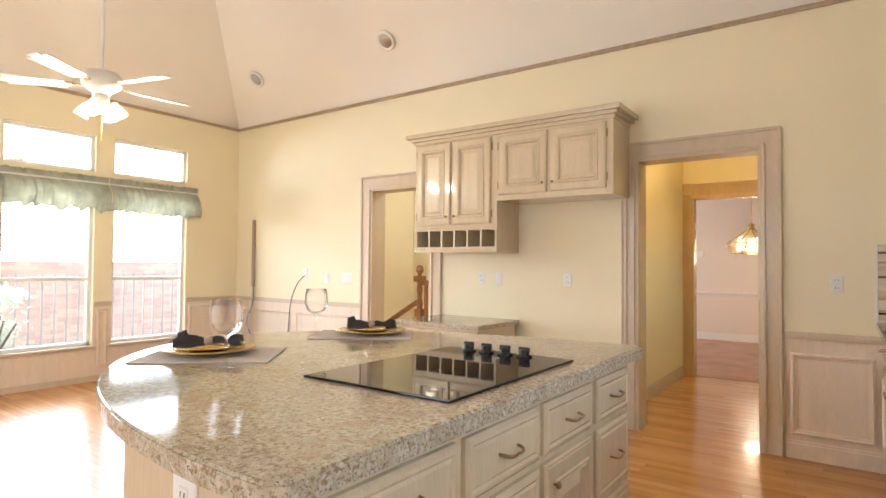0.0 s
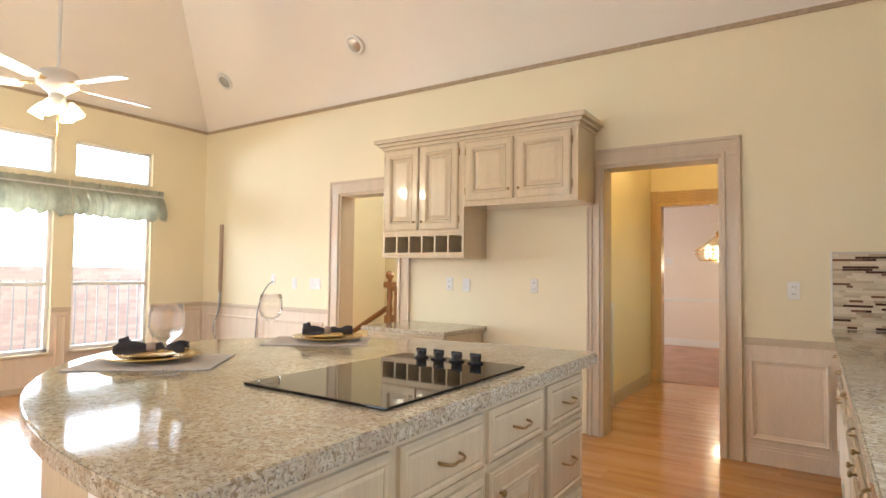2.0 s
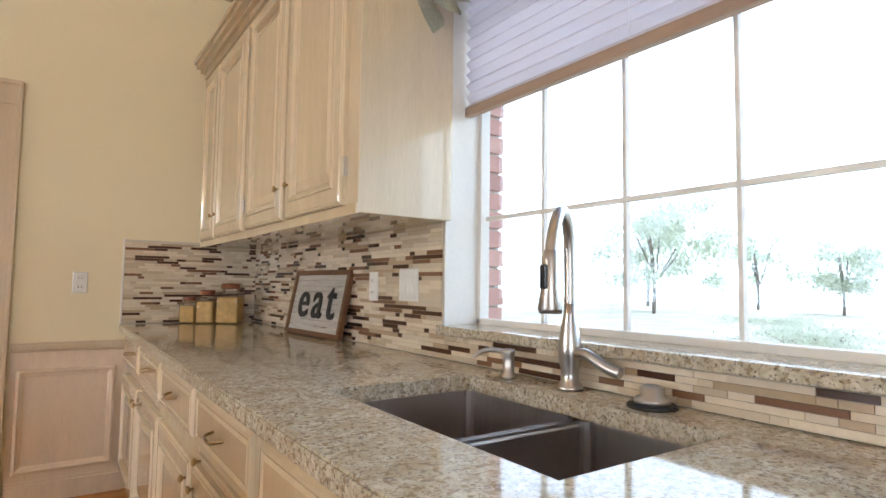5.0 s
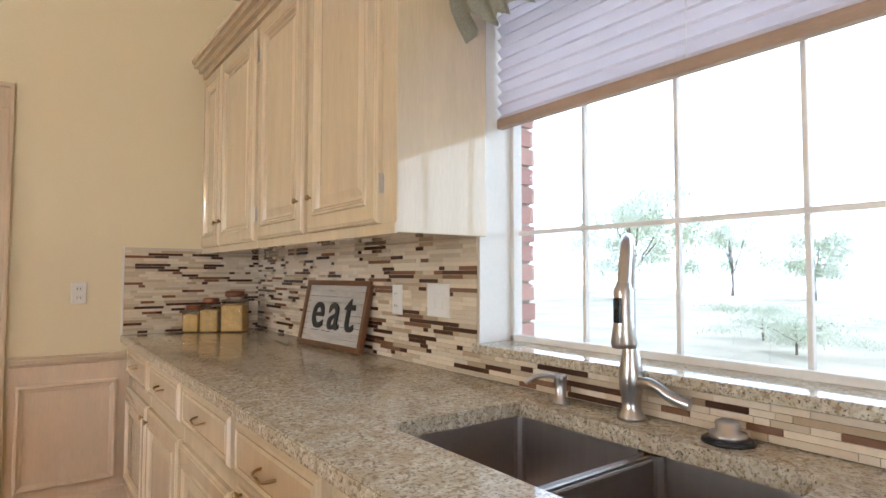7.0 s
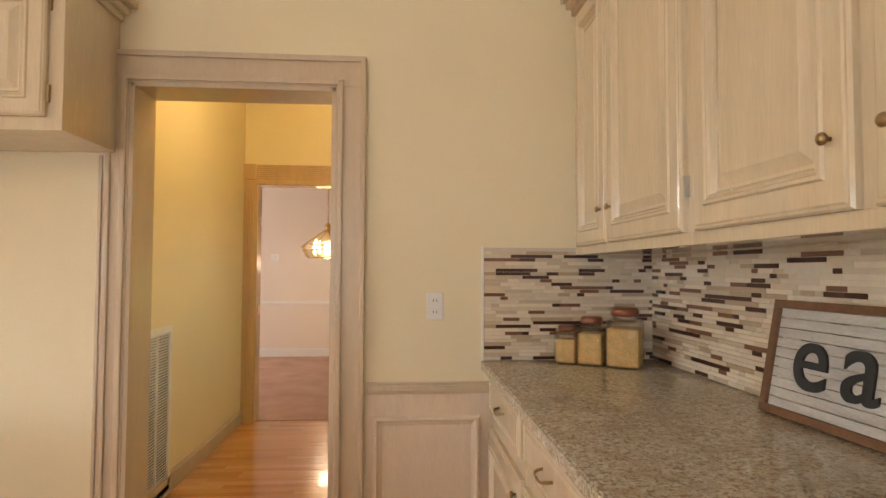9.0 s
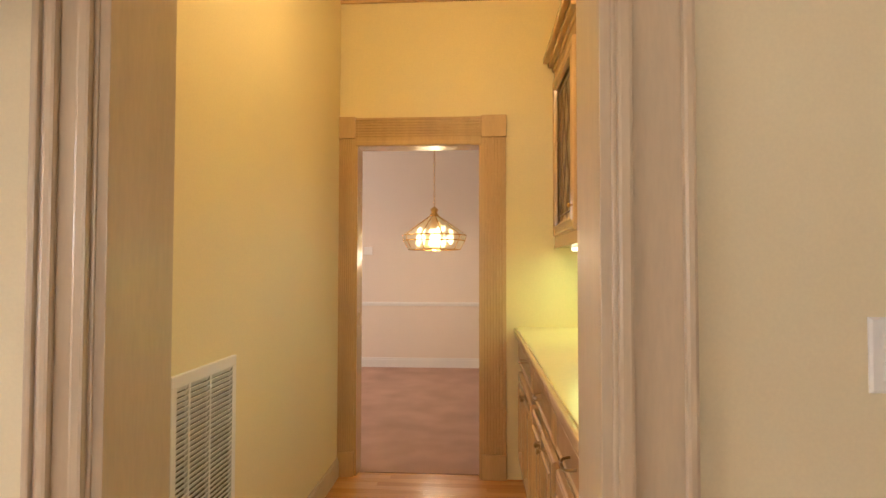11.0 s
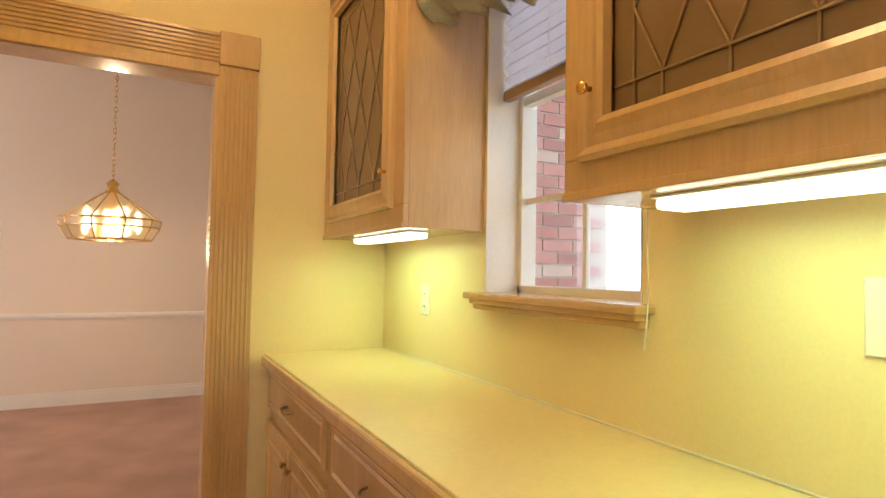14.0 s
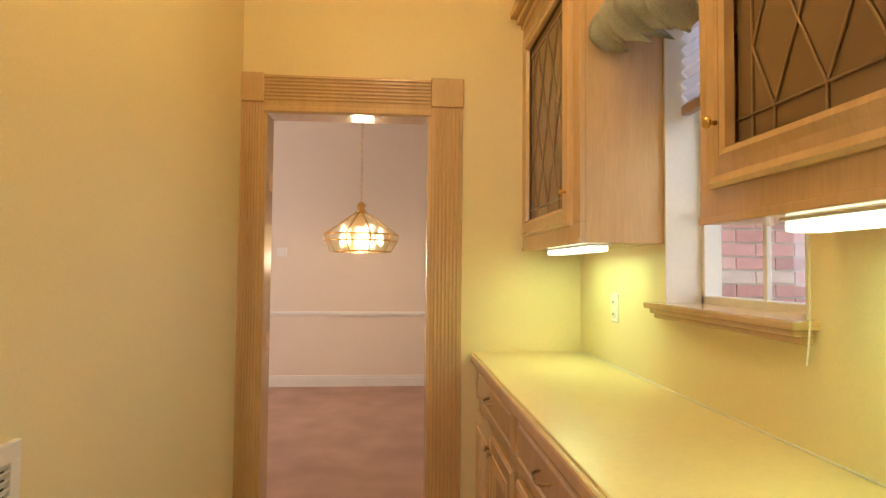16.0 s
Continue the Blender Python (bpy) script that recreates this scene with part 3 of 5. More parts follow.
for k, (a, b) in enumerate(WIN):
    w = thing("window_%d" % (k + 1), (LEFT, (a + b) / 2, 0.37), "white single-hung window over a low sill, open to bright daylight", "window", "", "structure")
    X0, X1 = LEFT - 0.10, LEFT - 0.05
    for nm, y0_, y1_, z0_, z1_ in (("frame_side", a, a + 0.035, 0.37, 2.03), ("frame_side", b - 0.035, b, 0.37, 2.03), ("frame_bottom", a, b, 0.37, 0.41), ("frame_top", a, b, 1.99, 2.03), ("meeting_rail", a + 0.03, b - 0.03, 1.045, 1.08)):
        block(nm, WHITE_PAINT, w, X0, X1, y0_, y1_, z0_, z1_, 0.004)
    for nm, y0_, y1_, z0_, z1_ in (("transom_side", a, a + 0.03, 2.18, 2.565), ("transom_side", b - 0.03, b, 2.18, 2.565), ("transom_bottom", a, b, 2.18, 2.21), ("transom_top", a, b, 2.535, 2.565)):
        block(nm, WHITE_PAINT, w, X0, X1, y0_, y1_, z0_, z1_, 0.004)
    for z0_, z1_ in ((0.41, 1.045), (1.08, 1.99), (2.21, 2.535)):
        p = block("pane", PANE, w, LEFT - 0.08, LEFT - 0.076, a + 0.03, b - 0.03, z0_, z1_, 0)
        p.visible_shadow = False
    block("window_sill", TRIM, w, LEFT - 0.05, LEFT + 0.03, a - 0.03, b + 0.03, 0.345, 0.375, 0.006)
    valance("valance", "+x", LEFT, a - 0.04 - 0.02, b + 0.11, 2.11, 1.775, 0.09, "gathered sage chintz valance over a tall window", k * 3.1)

# sink window
w = thing("window_4", (RIGHT, 1.25, SWB), "wide white-framed sink window with a muntin grid and a granite sill", "window", "", "structure")
XG = 2.25
for nm, y0_, y1_, z0_, z1_ in (("frame_side", SW0, SW0 + 0.022, SWB, SWT), ("frame_side", SW1 - 0.022, SW1, SWB, SWT), ("frame_bottom", SW0, SW1, SWB + 0.018, SWB + 0.04), ("frame_top", SW0, SW1, SWT - 0.04, SWT)):
    block(nm, WHITE_PAINT, w, XG - 0.012, XG + 0.028, y0_, y1_, z0_, z1_, 0.004)
for i in range(1, 6):
    y = 2.145 - 0.30 * i
    block("muntin", WHITE_PAINT, w, XG + 0.005, XG + 0.022, y - 0.006, y + 0.006, SWB + 0.04, SWT - 0.04, 0.002)
for z in (1.38, 1.79, 2.08):
    block("muntin", WHITE_PAINT, w, XG + 0.004, XG + 0.02, SW0 + 0.03, SW1 - 0.03, z - 0.007, z + 0.007, 0.002)
p = block("pane", PANE, w, XG + 0.012, XG + 0.016, SW0 + 0.03, SW1 - 0.03, SWB + 0.04, SWT - 0.04, 0)
p.visible_shadow = False
for y0_, y1_ in ((SW0 + 0.001, SW0 + 0.006), (SW1 - 0.006, SW1 - 0.001)):
    block("reveal", WHITE_PAINT, w, RIGHT - 0.003, XG - 0.012, y0_, y1_, SWB + 0.02, SWT, 0.001)
block("window_sill", GRANITE, w, RIGHT - 0.035, XG + 0.03, SW0 + 0.001, SW1 - 0.001, SWB - 0.008, SWB + 0.02, 0.005, "polished granite sill")


def pleats(name, x, a, b, zt, zb, label):
    s = thing(name, (x, (a + b) / 2, zb), label, "window blind", "blinds in the windows")
    bm = bmesh.new()
    n = int((zt - zb) / 0.019)
    prev = None
    for i in range(n + 1):
        z = zt - (zt - zb) * i / n
        xx = x + (0.010 if i % 2 else -0.010)
        cur = (bm.verts.new((xx, a, z)), bm.verts.new((xx, b, z)))
        if prev:
            bm.faces.new((prev[0], prev[1], cur[1], cur[0]))
        prev = cur
    bmesh.ops.solidify(bm, geom=list(bm.faces), thickness=0.0015)
    part("pleated_shade", bm, BLIND, s)
    block("bottom_rail", RAIL_WOOD, s, x - 0.014, x + 0.014, a, b, zb - 0.034, zb, 0.006, "brown wooden bottom rail")
    block("head_rail", WHITE_PAINT, s, x - 0.018, x + 0.018, a, b, zt, zt + 0.03, 0.004)
    tube("cord", [(x - 0.016, a + (b - a) * 0.62, zt), (x - 0.016, a + (b - a) * 0.62, zb)], 0.0012, WHITE, s, "", False)
    return s


pleats("pleated_blind", 2.185, SW0 + 0.012, SW1 - 0.012, 2.30, 1.76, "raised cream pleated blind in the sink window")
valance("valance", "-x", RIGHT, SW0 - 0.05, SW1 - 0.03, 2.35, 2.0, 0.12, "gathered sage chintz valance over the sink window", 11.0)

# pantry window
w = thing("window_5", (P1, 5.62, PWB), "small pantry window with muntins and a moulded lamplight-tinted oak sill", "window", "", "structure")
XP = 1.40
for nm, y0_, y1_, z0_, z1_ in (("frame_side", PW0, PW0 + 0.022, PWB, PWT), ("frame_side", PW1 - 0.022, PW1, PWB, PWT), ("frame_bottom", PW0, PW1, PWB, PWB + 0.035), ("frame_top", PW0, PW1, PWT - 0.03, PWT)):
    block(nm, WHITE_PAINT, w, XP - 0.01, XP + 0.05, y0_, y1_, z0_, z1_, 0.003)
block("muntin", WHITE_PAINT, w, XP + 0.004, XP + 0.02, PW0, PW1, 1.478, 1.496, 0.003)
block("muntin", WHITE_PAINT, w, XP + 0.003, XP + 0.019, 5.63, 5.645, PWB + 0.03, PWT, 0.003)
block("meeting_rail", WHITE_PAINT, w, XP - 0.004, XP + 0.03, PW0, PW1, 1.80, 1.83, 0.003)
p = block("pane", PANE, w, XP + 0.01, XP + 0.014, PW0 + 0.02, PW1 - 0.02, PWB + 0.03, PWT - 0.03, 0)
p.visible_shadow = False
for y0_, y1_ in ((PW0 + 0.001, PW0 + 0.005), (PW1 - 0.005, PW1 - 0.001)):
    block("reveal", WHITE_PAINT, w, P1 - 0.002, XP - 0.01, y0_, y1_, PWB + 0.005, PWT, 0.001)
sill = block("window_sill", HONEY, w, P1 - 0.06, XP, PW0 - 0.035, PW1 + 0.04, 1.172, 1.192, 0.006)
for z0_, z1_, o in ((1.156, 1.174, 0.045), (1.14, 1.158, 0.03)):
    block("sill_moulding", HONEY, sill, P1 - o, P1, PW0 - 0.02, PW1 + 0.025, z0_, z1_, 0.006)
pleats("pleated_blind", 1.335, PW0 + 0.01, PW1 - 0.01, 2.22, 1.84, "raised cream pleated blind in the pantry window")
valance("valance", "-x", P1 - 0.02, PW0 - 0.03, PW1 + 0.005, 2.28, 2.01, 0.19, "puffed sage chintz valance over the pantry window", 5.0, 0.14)
tagged(tube("blind_cord", [(1.255, 5.275, 1.4), (1.25, 5.268, 1.25), (1.245, 5.262, 1.17), (1.24, 5.268, 1.10)], 0.002, WHITE, None), "loose white blind cord hanging by the sill", "cord")


# ---- kitchen: sink run ----
FX = 1.40
units = [(3.615, 4.265), (2.965, 3.615), (2.345, 2.965), (1.755, 2.345), (1.165, 1.755), (0.575, 1.165), (-0.2, 0.575)]
for k, (a, b) in enumerate(units):
    c = thing("base_cabinet", (1.7, (a + b) / 2, 0), "pickled oak base cabinet with a drawer over a panelled door", "cabinet", "base cabinets under the sink counter")
    if k in (3, 4, 5):
        block("body", WHITEWASH, c, FX, RIGHT, a, b, 0.09, 0.66, 0.002)
        block("rail", WHITEWASH, c, FX, FX + 0.03, a, b, 0.66, 0.872, 0.002)
    else:
        block("body", WHITEWASH, c, FX, RIGHT, a, b, 0.09, 0.872, 0.002)
    block("plinth", WHITEWASH, c, FX + 0.06, RIGHT, a, b, 0, 0.09, 0.001)
    drawer(c, (FX, (a + b) / 2, 0.775), b - a - 0.05, 0.145, "-x", WHITEWASH)
    if k == 3:
        bd_ = block("cutting_board", WHITEWASH, c, FX - 0.012, FX + 0.02, a + 0.03, b - 0.03, 0.655, 0.675, 0.003, "pull-out cutting board edge")
        knob(bd_, (FX - 0.012, b - 0.08, 0.665), "-x")
    s_ = 1 if k % 2 == 0 else -1
    door(c, (FX, (a + b) / 2, 0.375), b - a - 0.05, 0.53, "-x", WHITEWASH, s_ * ((b - a) / 2 - 0.055), 0.21)

SX0, SX1, SY0, SY1, SDIV = 1.562, 1.965, 1.11, 1.825, 1.435
ct = thing("sink_counter", (1.73, 2.0, 0.872), "speckled beige granite worktop with an undermount sink cut-out", "worktop")
for nm, b in (("slab", (1.357, SX0, -0.2, BACK - 0.001)), ("slab", (SX1, RIGHT - 0.001, -0.2, BACK - 0.001)), ("slab", (SX0, SX1, SY1, BACK - 0.001)), ("slab", (SX0, SX1, -0.2, SY0))):
    block(nm, GRANITE, ct, b[0], b[1], b[2], b[3], 0.872, 0.91, 0.0)
block("nosing", GRANITE, ct, 1.351, 1.3575, -0.2, BACK - 0.001, 0.874, 0.906, 0.003)
sk = thing("kitchen_sink", (1.77, 1.5, 0.66), "double bowl brushed steel undermount sink", "sink")
for a, b in ((SY0, SDIV - 0.012), (SDIV + 0.012, SY1)):
    bm = bmesh.new()
    r = [[bm.verts.new(p) for p in ((SX0 - 0.004 + i, a - 0.002 + i, z), (SX1 + 0.004 - i, a - 0.002 + i, z), (SX1 + 0.004 - i, b + 0.002 - i, z), (SX0 - 0.004 + i, b + 0.002 - i, z))] for i, z in ((0, 0.873), (0.004, 0.70), (0.03, 0.672))]
    for p_, q_ in zip(r, r[1:]):
        for i in range(4):
            bm.faces.new((p_[i], p_[(i + 1) % 4], q_[(i + 1) % 4], q_[i]))
    bm.faces.new(r[-1])
    bmesh.ops.bevel(bm, geom=[e for e in bm.edges if abs(e.verts[0].co.z - e.verts[1].co.z) > 0.01], offset=0.02, segments=3, affect='EDGES')
    bowl = part("bowl", bm, SINK, sk)
    part("drain", lathe([(0.042, 0.0), (0.040, 0.004), (0.03, 0.003), (0.005, 0.001)], ((SX0 + SX1) / 2, (a + b) / 2, 0.673), 20), STEEL, bowl, "", True)
block("divider", STEEL, sk, SX0, SX1, SDIV - 0.0125, SDIV + 0.0125, 0.70, 0.868, 0.006)

fc = thing("faucet", (2.045, 1.54, 0.91), "brushed nickel pull-down gooseneck faucet with a side lever", "faucet")
part("base", lathe([(0.032, 0), (0.030, 0.008), (0.022, 0.02), (0.020, 0.04), (0.027, 0.075), (0.028, 0.10), (0.022, 0.14), (0.015, 0.175), (0.014, 0.2)], (2.045, 1.54, 0.91), 20), STEEL, fc, "", True)
tube("neck", [(2.045, 1.54, 1.08), (2.045, 1.54, 1.21), (2.03, 1.53, 1.295), (1.975, 1.495, 1.325), (1.915, 1.455, 1.305), (1.885, 1.439, 1.25), (1.877, 1.437, 1.21)], 0.0135, STEEL, fc)
hd = part("spray_head", lathe([(0.014, 0.13), (0.019, 0.115), (0.019, 0.055), (0.026, 0.01), (0.023, 0.0)][::-1], (1.877, 1.437, 1.095), 18), STEEL, fc, "", True)
block("button", BLACK, hd, 1.854, 1.862, 1.428, 1.446, 1.145, 1.195, 0.003, "black spray button")
tube("lever", [(2.045, 1.54, 0.99), (2.040, 1.50, 1.000), (2.040, 1.475, 0.995), (2.045, 1.43, 0.97), (2.05, 1.40, 0.965)], 0.013, STEEL, fc)
sp = thing("soap_dispenser", (2.03, 1.74, 0.91), "small brushed nickel soap dispenser by the faucet", "soap dispenser")
part("body", lathe([(0.022, 0), (0.020, 0.008), (0.014, 0.015), (0.015, 0.06), (0.017, 0.068), (0.015, 0.075)], (2.03, 1.74, 0.91), 18), STEEL, sp, "", True)
tube("spout", [(2.03, 1.74, 0.975), (2.0, 1.755, 0.985), (1.96, 1.775, 0.98), (1.945, 1.782, 0.965)], 0.006, STEEL, sp)
db = thing("sink_stopper", (2.04, 1.315, 0.91), "round steel sink stopper resting on the counter", "sink stopper")
part("rim", lathe([(0.05, 0), (0.05, 0.006), (0.042, 0.010), (0.02, 0.010)], (2.04, 1.315, 0.91), 24), BLACK, db, "", True)
part("cap", lathe([(0.036, 0.008), (0.034, 0.02), (0.022, 0.024), (0.024, 0.040), (0.014, 0.045)], (2.04, 1.315, 0.91), 24), STEEL, db, "", True)

# uppers by the sink
UX, UZ0, UZ1 = 1.765, 1.362, 2.42
for a, b, doors in ((3.28, 4.265, ((3.865, 4.215), (3.31, 3.85))), (2.115, 3.28, ((2.745, 3.25), (2.195, 2.705)))):
    c = thing("wall_cabinet", (1.93, (a + b) / 2, UZ0), "pickled oak wall cabinet with two raised-panel doors", "cabinet", "wall cabinets beside the sink window")
    block("body", WHITEWASH, c, UX, RIGHT, a, b, UZ0, UZ1, 0.003)
    dh = UZ1 - UZ0 - 0.075
    for (y0_, y1_), s_ in zip(doors, (1, -1)):
        d_ = door(c, (UX, (y0_ + y1_) / 2, UZ0 + 0.03 + dh / 2), y1_ - y0_, dh, "-x", WHITEWASH, s_ * ((y1_ - y0_) / 2 - 0.042), -dh / 2 + 0.125)
        hy = y1_ + 0.004 if s_ == 1 else y0_ - 0.004
        for hz in (UZ0 + 0.12, UZ1 - 0.2):
            block("hinge", STEEL, d_, UX - 0.014, UX, hy - 0.006, hy + 0.006, hz, hz + 0.06, 0.002)
    strips(c, "crown", WHITEWASH, "-x", a, b, UX + 0.001, [(2.40, 2.43, 0.020), (2.428, 2.455, 0.045), (2.453, 2.478, 0.070), (2.476, 2.50, 0.085)])
    strips(c, "light_rail", WHITEWASH, "-x", a, b, UX + 0.004, [(UZ0 - 0.004, UZ0 + 0.03, 0.010)])

# things on the sink counter
for i, (x, y, s_, h) in enumerate(((1.70, 4.19, 0.09, 0.155), (1.79, 4.15, 0.105, 0.195), (1.905, 4.09, 0.13, 0.235))):
    j = thing("pasta_jar", (x, y, 0.91), "square glass jar of golden pasta with a red-brown lid", "jar", "pasta jars in the counter corner")
    bm = box(bmesh.new(), -s_ / 2, s_ / 2, -s_ / 2, s_ / 2, 0, h * 0.8, 0.012)
    bm.transform(Matrix.Translation((x, y, 0.91)) @ Matrix.Rotation(radians(-32), 4, 'Z'))
    part("jar", bm, JAR, j, "", True)
    bm = box(bmesh.new(), -s_ / 2 + 0.005, s_ / 2 - 0.005, -s_ / 2 + 0.005, s_ / 2 - 0.005, 0.005, h * 0.66, 0.01)
    bm.transform(Matrix.Translation((x, y, 0.91)) @ Matrix.Rotation(radians(-32), 4, 'Z'))
    part("contents", bm, PASTA, j, "golden dry pasta")
    part("neck", lathe([(s_ * 0.36, h * 0.79), (s_ * 0.34, h * 0.88)], (x, y, 0.91), 20), JAR, j, "", True)
    part("lid", lathe([(s_ * 0.40, h * 0.86), (s_ * 0.42, h * 0.88), (s_ * 0.42, h * 0.97), (s_ * 0.36, h)], (x, y, 0.91), 20), LID, j, "red-brown metal lid", True)

sg = thing("eat_sign", (2.05, 3.10, 0.91), "walnut-framed white shiplap sign lettered eat, leaning on the tiles", "sign")
lean = Matrix.Translation((2.020, 3.10, 0.912)) @ Matrix.Rotation(radians(3.5), 4, 'Z') @ Matrix.Rotation(radians(11), 4, 'Y') @ facing((0, 0, 0), "-x")
SWD, SHT = 0.56, 0.305
for k in range(10):
    bm = box(bmesh.new(), -SWD / 2 + 0.02, SWD / 2 - 0.02, -0.008, 0.003, 0.02 + k * 0.0265, 0.02 + (k + 1) * 0.0265 - 0.002, 0.0015)
    bm.transform(lean)
    part("slat", bm, BOARD, sg)
for b in ((-SWD / 2, SWD / 2, -0.012, 0.014, 0, 0.022), (-SWD / 2, SWD / 2, -0.012, 0.014, SHT - 0.022, SHT), (-SWD / 2, -SWD / 2 + 0.022, -0.012, 0.014, 0.022, SHT - 0.022), (SWD / 2 - 0.022, SWD / 2, -0.012, 0.014, 0.022, SHT - 0.022)):
    bm = box(bmesh.new(), *b, 0.003)
    bm.transform(lean)
    part("frame_bar", bm, FRAME_WOOD, sg)
lettering("eat", 0.25, LETTER, sg, lean @ Matrix.Translation((0, 0.006, 0.085)) @ Matrix.Rotation(radians(90), 4, 'X'), "dark letters reading eat")

outlet((RIGHT - 0.010, 2.63, 1.143), "-x")
outlet((RIGHT - 0.010, 2.36, 1.150), "-x", 0.13, 0.118, "switch", "white triple switch plate on the mosaic tiles")
outlet((1.155, BACK, 1.14), "-y")

# ---- kitchen: island ----
IC = (0.43, 1.365)
isl = thing("kitchen_island", (0.2, 1.36, 0), "pickled oak island base with drawers, doors and turned pulls", "kitchen island")
block("body", WHITEWASH, isl, -0.13, 0.485, 0.53, 2.20, 0.09, 0.866, 0.003)
block("plinth", WHITEWASH, isl, -0.08, 0.42, 0.58, 2.15, 0, 0.09, 0.001)
for k, (a, b) in enumerate(((0.57, 0.955), (0.99, 1.37), (1.40, 1.775), (1.82, 2.155))):
    m_ = (a + b) / 2
    drawer(isl, (0.485, m_, 0.765), b - a, 0.15, "+x", WHITEWASH)
    if k in (1, 3):
        drawer(isl, (0.485, m_, 0.545), b - a, 0.24, "+x", WHITEWASH)
        drawer(isl, (0.485, m_, 0.27), b - a, 0.26, "+x", WHITEWASH)
    else:
        door(isl, (0.485, m_, 0.40), b - a, 0.53, "+x", WHITEWASH, -(b - a) / 2 + 0.05, 0.20)
top = []
for i in range(49):
    t = math.pi / 2 + math.pi * i / 48
    top.append((IC[0] + 1.51 * math.cos(t), IC[1] + 0.935 * math.sin(t)))
outline = top + [(0.50, 0.432), (0.527, 0.455), (0.527, 2.265), (0.50, 2.29)]
bm = bmesh.new()
bm.faces.new([bm.verts.new((x, y, 0.868)) for x, y in outline])
g = bmesh.ops.extrude_face_region(bm, geom=list(bm.faces))
for v in g["geom"]:
    if isinstance(v, bmesh.types.BMVert):
        v.co.z = 0.91
bmesh.ops.recalc_face_normals(bm, faces=bm.faces)
bmesh.ops.bevel(bm, geom=[e for e in bm.edges if e.verts[0].co.z > 0.9 and e.verts[1].co.z > 0.9 and len(e.link_faces) == 2], offset=0.006, segments=3, affect='EDGES')
tagged(part("island_counter", bm, GRANITE), "speckled beige granite island top with a rounded end", "worktop")
outlet((0.13, 0.53, 0.80), "-y", 0.085, 0.115)
ck = thing("cooktop", (0.19, 1.37, 0.91), "black glass electric cooktop with four knobs set in the granite", "cooktop")
block("glass", BLACK_GLASS, ck, -0.07, 0.445, 1.0, 1.745, 0.9105, 0.918, 0.003)
for i in range(4):
    c = (0.055 + 0.077 * i, 1.685, 0.918)
    kn = part("knob", lathe([(0.028, 0), (0.027, 0.006), (0.019, 0.009), (0.018, 0.022), (0.014, 0.028), (0.004, 0.029)], c, 20), BLACK, ck, "", True)
    block("grip", BLACK, kn, c[0] - 0.021, c[0] + 0.021, c[1] - 0.006, c[1] + 0.006, 0.932, 0.953, 0.004)


